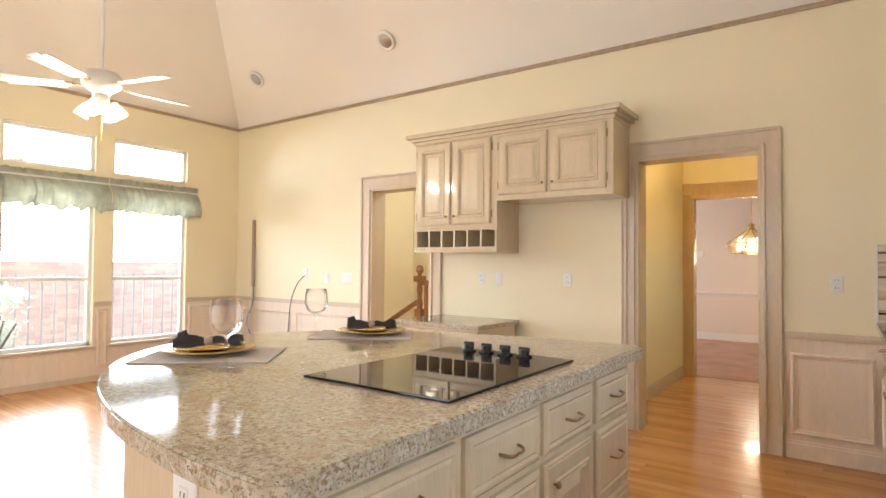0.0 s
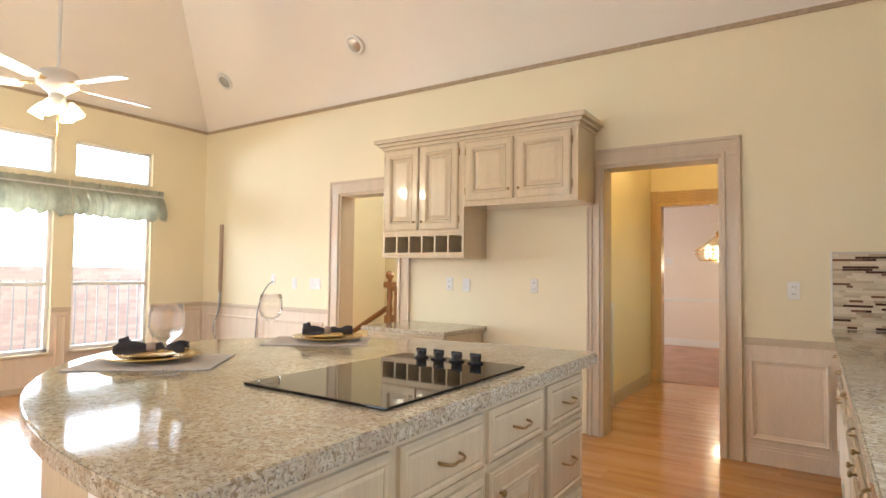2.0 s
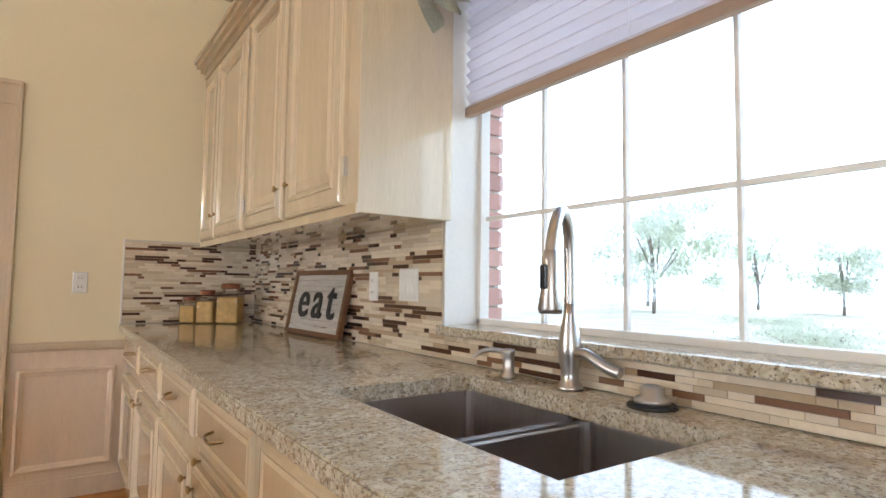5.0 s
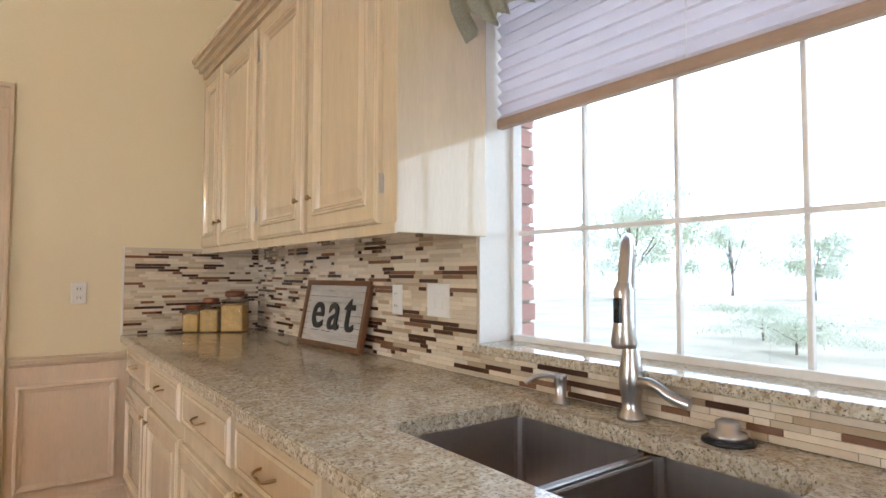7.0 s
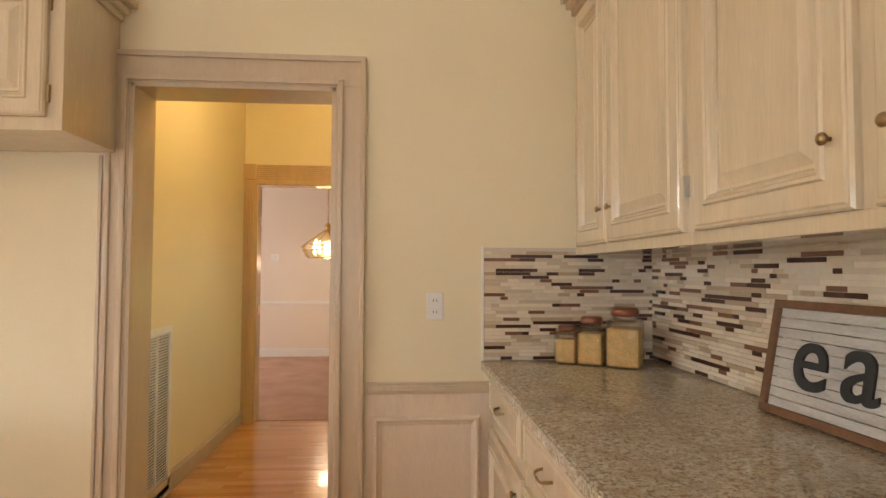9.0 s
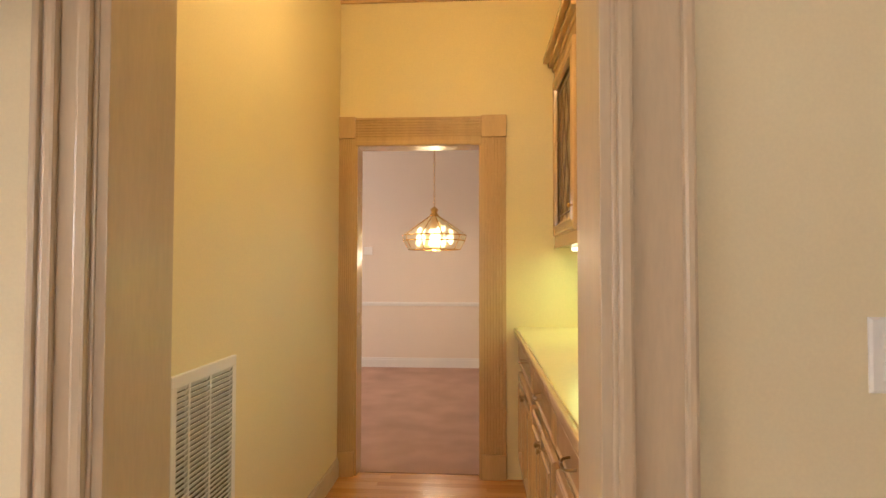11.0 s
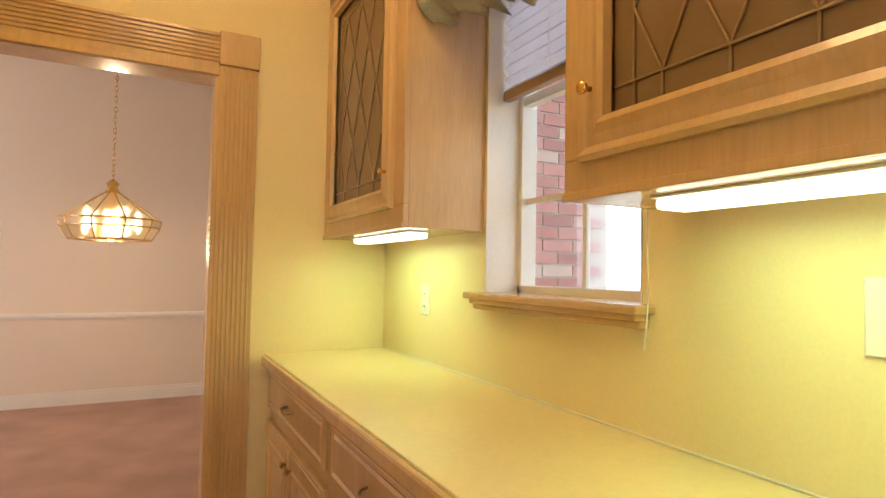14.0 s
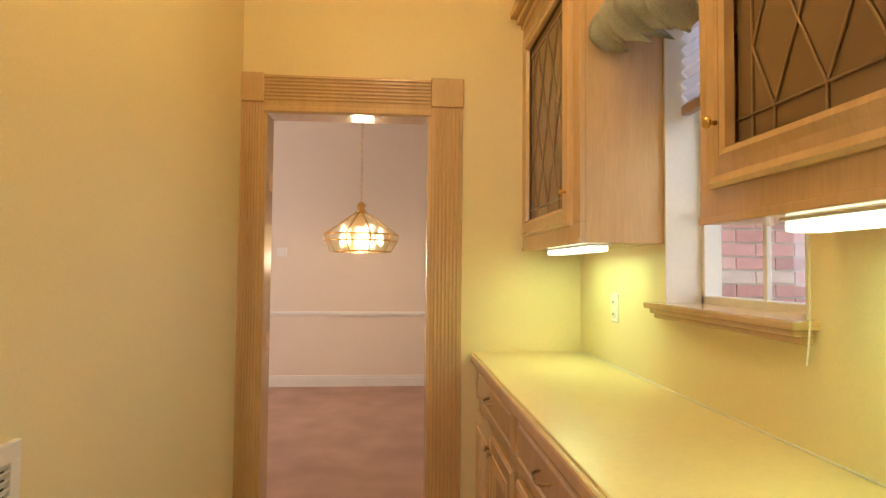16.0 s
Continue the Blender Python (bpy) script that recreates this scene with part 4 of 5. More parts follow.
def place_setting(at, turn, plate_at, glass_at):
    m = Matrix.Translation((at[0], at[1], 0.911)) @ Matrix.Rotation(radians(turn), 4, 'Z')
    bm = bmesh.new()
    box(bm, -0.225, 0.225, -0.165, 0.165, 0, 0.004, 0.0012)
    bm.transform(m)
    tagged(part("placemat", bm, MAT_CLOTH), "grey striped woven placemat on the granite island", "placemat", "place settings on the island")
    prof = [(0.07, 0.0), (0.085, 0.002), (0.10, 0.010), (0.155, 0.018), (0.160, 0.020), (0.155, 0.0225), (0.10, 0.015), (0.085, 0.008), (0.01, 0.007)]
    tagged(part("plate", lathe(prof, (plate_at[0], plate_at[1], 0.915), 40), PLATE, None, "", True), "gold-glazed dinner plate on a woven placemat", "plate", "place settings on the island")
    tagged(part("side_plate", lathe([(r * 0.78, z) for r, z in prof], (plate_at[0], plate_at[1], 0.9245), 36), PLATE, None, "", True), "smaller gold-rimmed plate stacked on the dinner plate", "plate", "place settings on the island")
    bm = bmesh.new()
    n = 30
    rows_ = []
    for i in range(n + 1):
        u = -0.14 + 0.28 * i / n
        pinch = 0.22 + 0.78 * min(1, abs(u) / 0.10)
        row = []
        for j in range(13):
            v = (j / 12 - 0.5) * 0.16 * pinch
            z = 0.012 + 0.030 * (1 - (abs(j / 12 - 0.5) * 2) ** 2) + 0.014 * noise.noise((u * 24, v * 40, at[0])) + 0.012 * math.sin(j * 1.9 + u * 20) * pinch + (0.03 if u < -0.1 and j > 7 else 0)
            row.append(bm.verts.new((u, v, max(0.003, z))))
        rows_.append(row)
    for i in range(n):
        for j in range(12):
            bm.faces.new((rows_[i][j], rows_[i + 1][j], rows_[i + 1][j + 1], rows_[i][j + 1]))
    bmesh.ops.solidify(bm, geom=list(bm.faces), thickness=0.004)
    m2 = Matrix.Translation((plate_at[0], plate_at[1], 0.940)) @ Matrix.Rotation(radians(turn + 8), 4, 'Z') @ Matrix.Diagonal((0.8, 0.75, 0.7, 1))
    bm.transform(m2)
    nk = thing("napkin", (plate_at[0], plate_at[1], 0.94), "dark grey linen napkin folded through a ring on the plate", "napkin", "place settings on the island")
    part("cloth", bm, NAPKIN, nk, "", True)
    rg = lathe([(0.030, -0.018), (0.032, 0.0), (0.030, 0.018), (0.027, 0.018), (0.029, 0.0), (0.027, -0.018)], (0, 0, 0), 24)
    rg.transform(m2 @ Matrix.Translation((0, 0, 0.028)) @ Matrix.Rotation(radians(90), 4, 'Y') @ Matrix.Diagonal((0.8, 1, 1, 1)))
    part("napkin_ring", rg, RAIL_WOOD, nk, "woven brown ring", True)
    gp = [(0.040, 0), (0.038, 0.003), (0.008, 0.008), (0.0045, 0.02), (0.004, 0.085), (0.012, 0.096), (0.040, 0.114), (0.053, 0.145), (0.052, 0.178), (0.046, 0.213), (0.0448, 0.213), (0.0508, 0.178), (0.0518, 0.145), (0.039, 0.117), (0.010, 0.101), (0.001, 0.100)]
    tagged(part("wine_glass", lathe(gp, (glass_at[0], glass_at[1], 0.911), 32), CLEAR, None, "", True), "clear stemmed wine glass standing on the island", "wine glass", "place settings on the island")


place_setting((-0.62, 1.06), 40, (-0.66, 1.07), (-0.40, 0.965))
place_setting((-0.62, 1.83), 36, (-0.60, 1.86), (-0.78, 1.68))

# ---- kitchen: desk nook ----
CY = 3.89
uc = thing("wall_cabinet", (-1.05, 4.1, 1.35), "pickled oak wall cabinet with four doors, wine rack and crown", "cabinet")
block("body_tall", WHITEWASH, uc, -1.955, -1.11, CY, BACK, 1.56, 2.33, 0.003)
block("body_short", WHITEWASH, uc, -1.11, -0.15, CY, BACK, 1.765, 2.33, 0.003)
for b in ((-1.955, -1.11, CY, BACK, 1.35, 1.372), (-1.955, -1.935, CY, BACK, 1.372, 1.56), (-1.13, -1.11, CY, BACK, 1.372, 1.56), (-1.935, -1.13, 4.22, 4.26, 1.372, 1.56), (-1.935, -1.13, CY, CY + 0.02, 1.372, 1.395), (-1.935, -1.13, CY, CY + 0.02, 1.535, 1.56)):
    block("rack_board", WHITEWASH, uc, *b, 0.002)
for i in range(1, 6):
    x = -1.935 + 0.805 * i / 6
    block("rack_divider", WHITEWASH, uc, x - 0.008, x + 0.008, CY + 0.002, 4.22, 1.39, 1.54, 0.002)
for x0_, x1_, z0_, z1_, s_ in ((-1.93, -1.565, 1.585, 2.30, 1), (-1.545, -1.165, 1.585, 2.30, -1), (-1.09, -0.665, 1.81, 2.29, 1), (-0.64, -0.20, 1.81, 2.29, -1)):
    d_ = door(uc, ((x0_ + x1_) / 2, CY, (z0_ + z1_) / 2), x1_ - x0_, z1_ - z0_, "-y", WHITEWASH, s_ * ((x1_ - x0_) / 2 - 0.03), -(z1_ - z0_) / 2 + 0.07)
    hx = x0_ - 0.006 if s_ == 1 else x1_ + 0.006
    for hz in (z0_ + 0.05, z1_ - 0.11):
        block("hinge", BRASS, d_, hx - 0.005, hx + 0.005, CY - 0.014, CY, hz, hz + 0.06, 0.002)
for z0_, z1_, o in ((2.31, 2.34, 0.015), (2.338, 2.365, 0.04), (2.363, 2.40, 0.07)):
    block("crown", WHITEWASH, uc, -1.955 - o, -0.15 + o, CY - o, BACK, z0_, z1_, 0.008)
es = thing("end_panel", (-0.19, BACK, 0), "narrow pickled oak strip beside the refrigerator space", "trim", "", "structure")
block("strip", WAINSCOT, es, -0.212, -0.186, BACK - 0.02, BACK, 0, 1.765, 0.003)
block("bead", TRIM, es, -0.208, -0.194, BACK - 0.03, BACK - 0.019, 0, 1.75, 0.004)
dk = thing("desk_cabinet", (-1.52, 3.95, 0), "low pickled oak desk cabinet against the back wall", "cabinet")
block("body", WHITEWASH, dk, -1.90, -1.13, 3.64, BACK - 0.022, 0.08, 0.735, 0.003)
block("plinth", WHITEWASH, dk, -1.86, -1.17, 3.70, BACK - 0.03, 0, 0.08, 0.001)
for x in (-1.71, -1.32):
    drawer(dk, (x, 3.64, 0.645), 0.36, 0.13, "-y", WHITEWASH)
    door(dk, (x, 3.64, 0.33), 0.36, 0.44, "-y", WHITEWASH, 0.13, 0.15)
tagged(block("desk_counter", GRANITE, None, -1.94, -1.095, 3.595, BACK - 0.001, 0.735, 0.772, 0.005), "speckled granite slab on the low desk cabinet", "worktop")
for x in (-1.485, -0.66, -3.86):
    outlet((x, BACK, 1.127), "-y")
outlet((-1.31, BACK, 1.12), "-y", 0.07, 0.115, "switch", "ivory single switch plate on the wall")
outlet((-3.51, BACK, 1.085), "-y", 0.07, 0.115, "switch", "white single switch plate on the wall")
outlet((-3.19, BACK, 1.09), "-y", 0.16, 0.118, "switch", "white triple switch plate on the wall")

# corner clutter
tr = thing("cable_raceway", (-4.80, BACK, 0.95), "dark speaker bar and loose cables hanging on the wall", "cables")
block("bar", RAIL_WOOD, tr, -4.825, -4.785, BACK - 0.035, BACK, 0.95, 1.78, 0.008)
for i in range(4):
    q = 0.02 * i
    tube("cable", [(-4.80 + q * 0.3, BACK - 0.03, 0.97), (-4.79 + q, BACK - 0.05, 0.75), (-4.85 - q, BACK - 0.07, 0.5), (-4.75 + q * 2, BACK - 0.06, 0.25), (-4.7 + q * 3, BACK - 0.1 - q, 0.012)], 0.005, (WHITE, IRON)[i % 2], tr)
tagged(tube("power_cord", [(-3.86, BACK - 0.012, 1.10), (-3.92, BACK - 0.05, 1.06), (-4.05, BACK - 0.06, 0.8), (-4.08, BACK - 0.05, 0.5), (-4.1, BACK - 0.08, 0.01)], 0.005, IRON, None), "black power cord hanging from an outlet", "cord")
rb = thing("storage_box", (-4.3, 3.55, 0), "small dark blue plastic box with coiled cable", "box")
block("body", RUBBER, rb, -4.52, -4.1, 3.35, 3.75, 0, 0.30, 0.015)
block("lid", RUBBER, rb, -4.535, -4.085, 3.335, 3.765, 0.30, 0.34, 0.012)
tube("cable", [(-4.5, 3.4, 0.34), (-4.7, 3.2, 0.46), (-4.6, 3.0, 0.30), (-4.75, 2.95, 0.01)], 0.006, IRON, rb)

# ceiling fan
fn = thing("ceiling_fan", FAN, "white ceiling fan with five blades and lit frosted shades", "ceiling fan")
fx, fy, fz = FAN
tube("downrod", [(fx, fy, fz - 0.05), (fx, fy, TOP - 0.01)], 0.012, WHITE_PAINT, fn, "", False)
part("canopy", lathe([(0.07, 0), (0.06, -0.05), (0.02, -0.08)][::-1], (fx, fy, TOP), 24), WHITE_PAINT, fn, "", True)
part("motor", lathe([(0.05, -0.16), (0.09, -0.13), (0.13, -0.10), (0.135, -0.03), (0.11, -0.005), (0.03, 0.02)], (fx, fy, fz), 32), WHITE_PAINT, fn, "", True)
part("light_kit", lathe([(0.02, -0.30), (0.05, -0.28), (0.055, -0.20), (0.04, -0.16)], (fx, fy, fz), 24), WHITE_PAINT, fn, "", True)
for k in range(5):
    a = radians(14 + 72 * k)
    m = Matrix.Translation((fx, fy, fz - 0.10)) @ Matrix.Rotation(a, 4, 'Z') @ Matrix.Rotation(radians(11), 4, 'X')
    bm = box(bmesh.new(), 0.19, 0.64, -0.062, 0.062, -0.004, 0.004)
    for v in bm.verts:
        v.co.y *= 0.8 if v.co.x < 0.3 else 1.12
    bmesh.ops.bevel(bm, geom=[e for e in bm.edges if abs(e.verts[0].co.z - e.verts[1].co.z) > 0.005], offset=0.035, segments=4, affect='EDGES')
    bm.transform(m)
    bl = part("blade", bm, WHITE_PAINT, fn)
    bm = box(bmesh.new(), 0.10, 0.24, -0.018, 0.018, 0.004, 0.010, 0.002)
    bm.transform(m)
    part("blade_iron", bm, GOLD, bl, "brass blade bracket")
for k in range(4):
    a = radians(40 + 90 * k)
    m = Matrix.Translation((fx + 0.10 * math.cos(a), fy + 0.10 * math.sin(a), fz - 0.24)) @ Matrix.Rotation(a, 4, 'Z') @ Matrix.Rotation(radians(-28), 4, 'Y') @ Matrix.Scale(0.8, 4)
    bm = lathe([(0.022, 0.02), (0.03, 0.0), (0.048, -0.05), (0.062, -0.11), (0.060, -0.112), (0.046, -0.05)], (0, 0, 0), 20)
    bm.transform(m)
    part("shade", bm, SHADE_GLOW, fn, "lit frosted tulip shade", True)
tube("pull_chain", [(fx + 0.02, fy, fz - 0.3), (fx + 0.02, fy, fz - 0.58)], 0.0025, GOLD, fn, "", False)

# recessed lamps in the back slope
for x, d in ((-4.30, 0.395), (-2.33, 0.395)):
    at = Vector((x, BACK - d, EAVE + d - 0.012))
    m = Matrix.Translation(at) @ Matrix.Rotation(radians(-45), 4, 'X')
    rl = thing("recessed_lamp", at, "round white recessed ceiling lamp, switched off", "ceiling lamp", "recessed lamps in the vault")
    bm = lathe([(0.10, 0.012), (0.10, 0.0), (0.085, -0.008), (0.078, 0.0)], (0, 0, 0), 28)
    bm.transform(m)
    part("trim_ring", bm, WHITE_PAINT, rl, "", True)
    bm = lathe([(0.077, 0.006), (0.06, -0.006), (0.01, -0.010)], (0, 0, 0), 24)
    bm.transform(m)
    part("lens", bm, STEEL, rl, "", True)

# stair hall
nw = thing("newel_post", (-2.88, 5.15, 0), "turned dark oak newel post with a ball finial and handrail", "newel post")
block("shaft", DARK_OAK, nw, -2.925, -2.835, 5.105, 5.195, 0, 0.72, 0.006)
part("turning", lathe([(0.042, 0.72), (0.03, 0.74), (0.042, 0.78), (0.026, 0.86), (0.036, 0.95), (0.028, 1.02), (0.045, 1.05)], (-2.88, 5.15, 0), 20), DARK_OAK, nw, "", True)
block("cap_block", DARK_OAK, nw, -2.935, -2.825, 5.095, 5.205, 1.04, 1.11, 0.012)
part("finial", lathe([(0.03, 1.11), (0.02, 1.13), (0.045, 1.16), (0.05, 1.19), (0.035, 1.225), (0.008, 1.235)], (-2.88, 5.15, 0), 20), DARK_OAK, nw, "", True)
tube("handrail", [(-2.92, 5.15, 0.80), (-3.16, 5.15, 0.66), (-3.96, 5.15, 0.18)], 0.03, DARK_OAK, nw, "", False)
for k in range(3):
    block("baluster", DARK_OAK, nw, -2.80 + k * 0.09, -2.765 + k * 0.09, 5.13, 5.165, 0, 1.0, 0.004)
block("level_rail", DARK_OAK, nw, -2.83, -1.8, 5.115, 5.18, 1.0, 1.06, 0.012)

# ---- pantry ----
PF = 0.785
for k, (a, b) in enumerate(((5.93, 6.805), (5.18, 5.93), (4.46, 5.18))):
    c = thing("base_cabinet", (1.0, (a + b) / 2, 0), "lamplight-tinted oak base cabinet with a drawer over panelled doors", "cabinet", "base cabinets in the pantry")
    block("body", HONEY, c, PF, P1, a, b, 0.09, 0.868, 0.002)
    block("plinth", HONEY, c, PF + 0.06, P1, a, b, 0, 0.09, 0.001)
    drawer(c, (PF, (a + b) / 2, 0.775), b - a - 0.06, 0.15, "-x", HONEY)
    m_ = (a + b) / 2
    wd = (b - a) / 2 - 0.035
    for s_ in (1, -1):
        door(c, (PF, m_ + s_ * (wd / 2 + 0.003), 0.385), wd, 0.53, "-x", HONEY, s_ * (wd / 2 - 0.035), 0.20)
pc = thing("pantry_counter", (1.0, 5.6, 0.868), "cream laminate pantry worktop with a lamplight-tinted oak edge", "worktop")
block("top", LAMINATE, pc, 0.755, P1 - 0.001, 4.455, PEND - 0.001, 0.868, 0.91, 0.004)
block("edge", HONEY, pc, 0.737, 0.757, 4.455, PEND - 0.031, 0.866, 0.907, 0.008)
block("caulk", WHITE_PAINT, pc, P1 - 0.006, P1, 4.455, PEND - 0.001, 0.9105, 0.915, 0.002)


def leaded_cabinet(a, b, door_y, label, cols):
    c = thing("glass_cabinet", (1.13, (a + b) / 2, 1.38), label, "cabinet", "leaded glass cabinets in the pantry")
    X = 1.005
    for bx_ in ((X, P1, a, a + 0.018, 1.385, 2.46), (X, P1, b - 0.018, b, 1.385, 2.46), (X, P1, a + 0.018, b - 0.018, 1.385, 1.405), (X, P1, a + 0.018, b - 0.018, 2.44, 2.46), (P1 - 0.014, P1 - 0.001, a + 0.02, b - 0.02, 1.407, 2.438), (X + 0.03, P1 - 0.016, a + 0.02, b - 0.02, 1.75, 1.768), (X + 0.03, P1 - 0.016, a + 0.02, b - 0.02, 2.08, 2.098)):
        block("board", HONEY, c, *bx_, 0.002)
    for bx_ in ((X - 0.018, X, a, b, 1.385, 1.455), (X - 0.018, X, a, b, 2.36, 2.46), (X - 0.018, X, a + 0.0, door_y[0] + 0.02, 1.455, 2.36), (X - 0.018, X, door_y[1] - 0.02, b, 1.455, 2.36)):
        block("face_frame", HONEY, c, *bx_, 0.003)
    y0_, y1_, z0_, z1_ = door_y[0], door_y[1], 1.447, 2.37
    bm = bmesh.new()
    rings = []
    for inset, out in ((0, 0.0), (0, 0.012), (0.008, 0.020), (0.022, 0.012), (0.04, 0.016), (0.055, 0.022), (0.066, 0.018), (0.07, 0.002)):
        rings.append([bm.verts.new((X - 0.018 - out, y, z)) for y, z in ((y0_ + inset, z0_ + inset), (y1_ - inset, z0_ + inset), (y1_ - inset, z1_ - inset), (y0_ + inset, z1_ - inset))])
    for r, s in zip(rings, rings[1:]):
        for i in range(4):
            bm.faces.new((r[i], r[(i + 1) % 4], s[(i + 1) % 4], s[i]))
    d_ = part("door", bm, HONEY, c)
    gy0, gy1, gz0, gz1 = y0_ + 0.068, y1_ - 0.068, z0_ + 0.068, z1_ - 0.068
    gx = X - 0.012
    block("pane", SMOKED, d_, gx, gx + 0.004, gy0, gy1, gz0, gz1, 0, "bronze-tinted leaded glass, the lit inside painted as tan")
    lead = []
    iy0, iy1, iz0, iz1 = gy0 + 0.045, gy1 - 0.045, gz0 + 0.045, gz1 - 0.045
    lead += [((iy0, gz0), (iy0, gz1)), ((iy1, gz0), (iy1, gz1)), ((gy0, iz0), (gy1, iz0)), ((gy0, iz1), (gy1, iz1))]
    st = (iy1 - iy0) / cols
    rise = st * 1.75
    nz = int((iz1 - iz0) / rise)
    rise = (iz1 - iz0) / nz
    for i in range(cols):
        lead.append(((iy0 + (i + 0.5) * st, gz0), (iy0 + (i + 0.5) * st, iz0)))
        for j in range(nz):
            ya, za = iy0 + i * st, iz0 + j * rise
            m_ = ya + st / 2
            lead += [((ya, za + rise / 2), (m_, za)), ((m_, za), (ya + st, za + rise / 2)), ((ya, za + rise / 2), (m_, za + rise)), ((m_, za + rise), (ya + st, za + rise / 2))]
    for (p, q), (r, s) in lead:
        tube("lead_came", [(gx - 0.002, p, q), (gx - 0.002, r, s)], 0.0026, LEAD, d_, "", False)
    kn = (door_y[0] + 0.035) if cols == 3 else (door_y[1] - 0.035)
    knob(d_, (X - 0.034, kn, 1.565), "-x", GOLD)
    for z0_, z1_, o in ((2.45, 2.48, 0.03), (2.478, 2.505, 0.055), (2.503, 2.54, 0.085)):
        block("crown", HONEY, c, X - o, P1, a, b, z0_, z1_, 0.008)
    strips(c, "light_rail", HONEY, "-x", a, b, X - 0.017, [(1.383, 1.40, 0.006)])
    return c


leaded_cabinet(5.955, PEND - 0.001, (6.03, 6.74), "lamplight-tinted oak wall cabinet with a diamond-leaded glass door by the doorway", 3)
leaded_cabinet(4.455, 5.22, (4.50, 5.17), "lamplight-tinted oak wall cabinet with a leaded glass door over the counter", 4)
for a, b in ((4.5, 5.08), (6.06, 6.62)):
    f = thing("under_cabinet_light", (1.1, (a + b) / 2, 1.345), "lit fluorescent strip under the pantry cabinet", "strip light", "under-cabinet strip lights")
    block("housing", WHITE, f, 1.05, 1.13, a, b, 1.380, 1.3855, 0.002)
    block("diffuser", TUBE, f, 1.054, 1.126, a + 0.006, b - 0.006, 1.361, 1.382, 0.009, "glowing diffuser")
outlet((P1, 6.375, 1.145), "-x")
outlet((P1, 4.815, 1.198), "-x", 0.115, 0.118)
cl = thing("pantry_ceiling_lamp", (0.35, 5.3, 3.06), "flush ceiling lamp with a warm lit glass bowl", "ceiling lamp")
part("bowl", lathe([(0.02, -0.10), (0.10, -0.085), (0.15, -0.03), (0.155, -0.001)], (0.35, 5.3, 3.059), 28), SHADE_GLOW, cl, "", True)

vt = thing("return_air_vent", (P0, 5.055, 0.02), "tall white louvred return air grille on the pantry wall", "vent")
for b in ((4.885, 5.305, 0.93, 0.965), (4.885, 5.305, 0.02, 0.06), (4.885, 4.915, 0.06, 0.93), (5.275, 5.305, 0.06, 0.93), (4.98, 4.992, 0.06, 0.93), (5.11, 5.122, 0.06, 0.93)):
    block("frame_bar", WHITE, vt, P0, P0 + 0.014, b[0], b[1], b[2], b[3], 0.003)
# Dark sheet on the solid wall paints the shade between the slats.
block("gap_shade", DARK, vt, P0 + 0.0005, P0 + 0.0025, 4.895, 5.295, 0.03, 0.96, 0)
sl = box(bmesh.new(), -0.001, 0.001, 4.915, 5.275, -0.0092, 0.0092)
sl.transform(Matrix.Rotation(radians(35), 4, 'Y'))
first = part("slat", sl, WHITE, vt)
first.location = (P0 + 0.008, 0, 0.07)
for i in range(1, 55):
    s = link("slat", first.data, vt)
    s.location = (P0 + 0.008, 0, 0.07 + i * 0.0158)

# ---- dining room ----
LX, LY = 0.063, 9.29
ch = thing("dining_chandelier", (LX, LY, 1.44), "lit brass chandelier with faceted glass panes on a chain", "chandelier")
tagged(part("bulb_cluster", lathe([(0.02, 0.02), (0.05, 0.05), (0.05, 0.10), (0.02, 0.14)], (LX, LY, 1.48), 16), BULB, ch, "", True), "lit bulbs")
R, N = 0.335, 10
pr = [(0.05, 1.80), (R, 1.60), (R * 0.97, 1.545), (R * 0.80, 1.45)]
for i in range(N):
    a0, a1 = 2 * math.pi * i / N, 2 * math.pi * (i + 1) / N
    for (ra, za), (rb_, zb_) in zip(pr, pr[1:]):
        bm = bmesh.new()
        bm.faces.new([bm.verts.new((LX + r * math.cos(a), LY + r * math.sin(a), z)) for r, a, z in ((ra, a0, za), (ra, a1, za), (rb_, a1, zb_), (rb_, a0, zb_))])
        bmesh.ops.solidify(bm, geom=list(bm.faces), thickness=0.003)
        part("glass_pane", bm, AMBER, ch)
    tube("rib", [(LX + r * math.cos(a0), LY + r * math.sin(a0), z) for r, z in pr], 0.005, GOLD, ch, "", False)
for r, z in pr:
    tube("ring", [(LX + r * math.cos(2 * math.pi * i / N), LY + r * math.sin(2 * math.pi * i / N), z) for i in range(N + 1)], 0.006, GOLD, ch, "", False)
part("column", lathe([(0.02, 1.44), (0.035, 1.46), (0.015, 1.50), (0.03, 1.62), (0.012, 1.70), (0.055, 1.80), (0.03, 1.84), (0.045, 1.87), (0.012, 1.90)], (LX, LY, 0), 20), GOLD, ch, "", True)
for i in range(5):
    a = 2 * math.pi * i / 5
    part("bulb", lathe([(0.008, 0), (0.022, 0.03), (0.018, 0.06), (0.004, 0.085)], (LX + 0.15 * math.cos(a), LY + 0.15 * math.sin(a), 1.53), 12), BULB, ch, "lit candle bulb", True)
    tube("arm", [(LX, LY, 1.50), (LX + 0.08 * math.cos(a), LY + 0.08 * math.sin(a), 1.49), (LX + 0.15 * math.cos(a), LY + 0.15 * math.sin(a), 1.53)], 0.006, GOLD, ch)
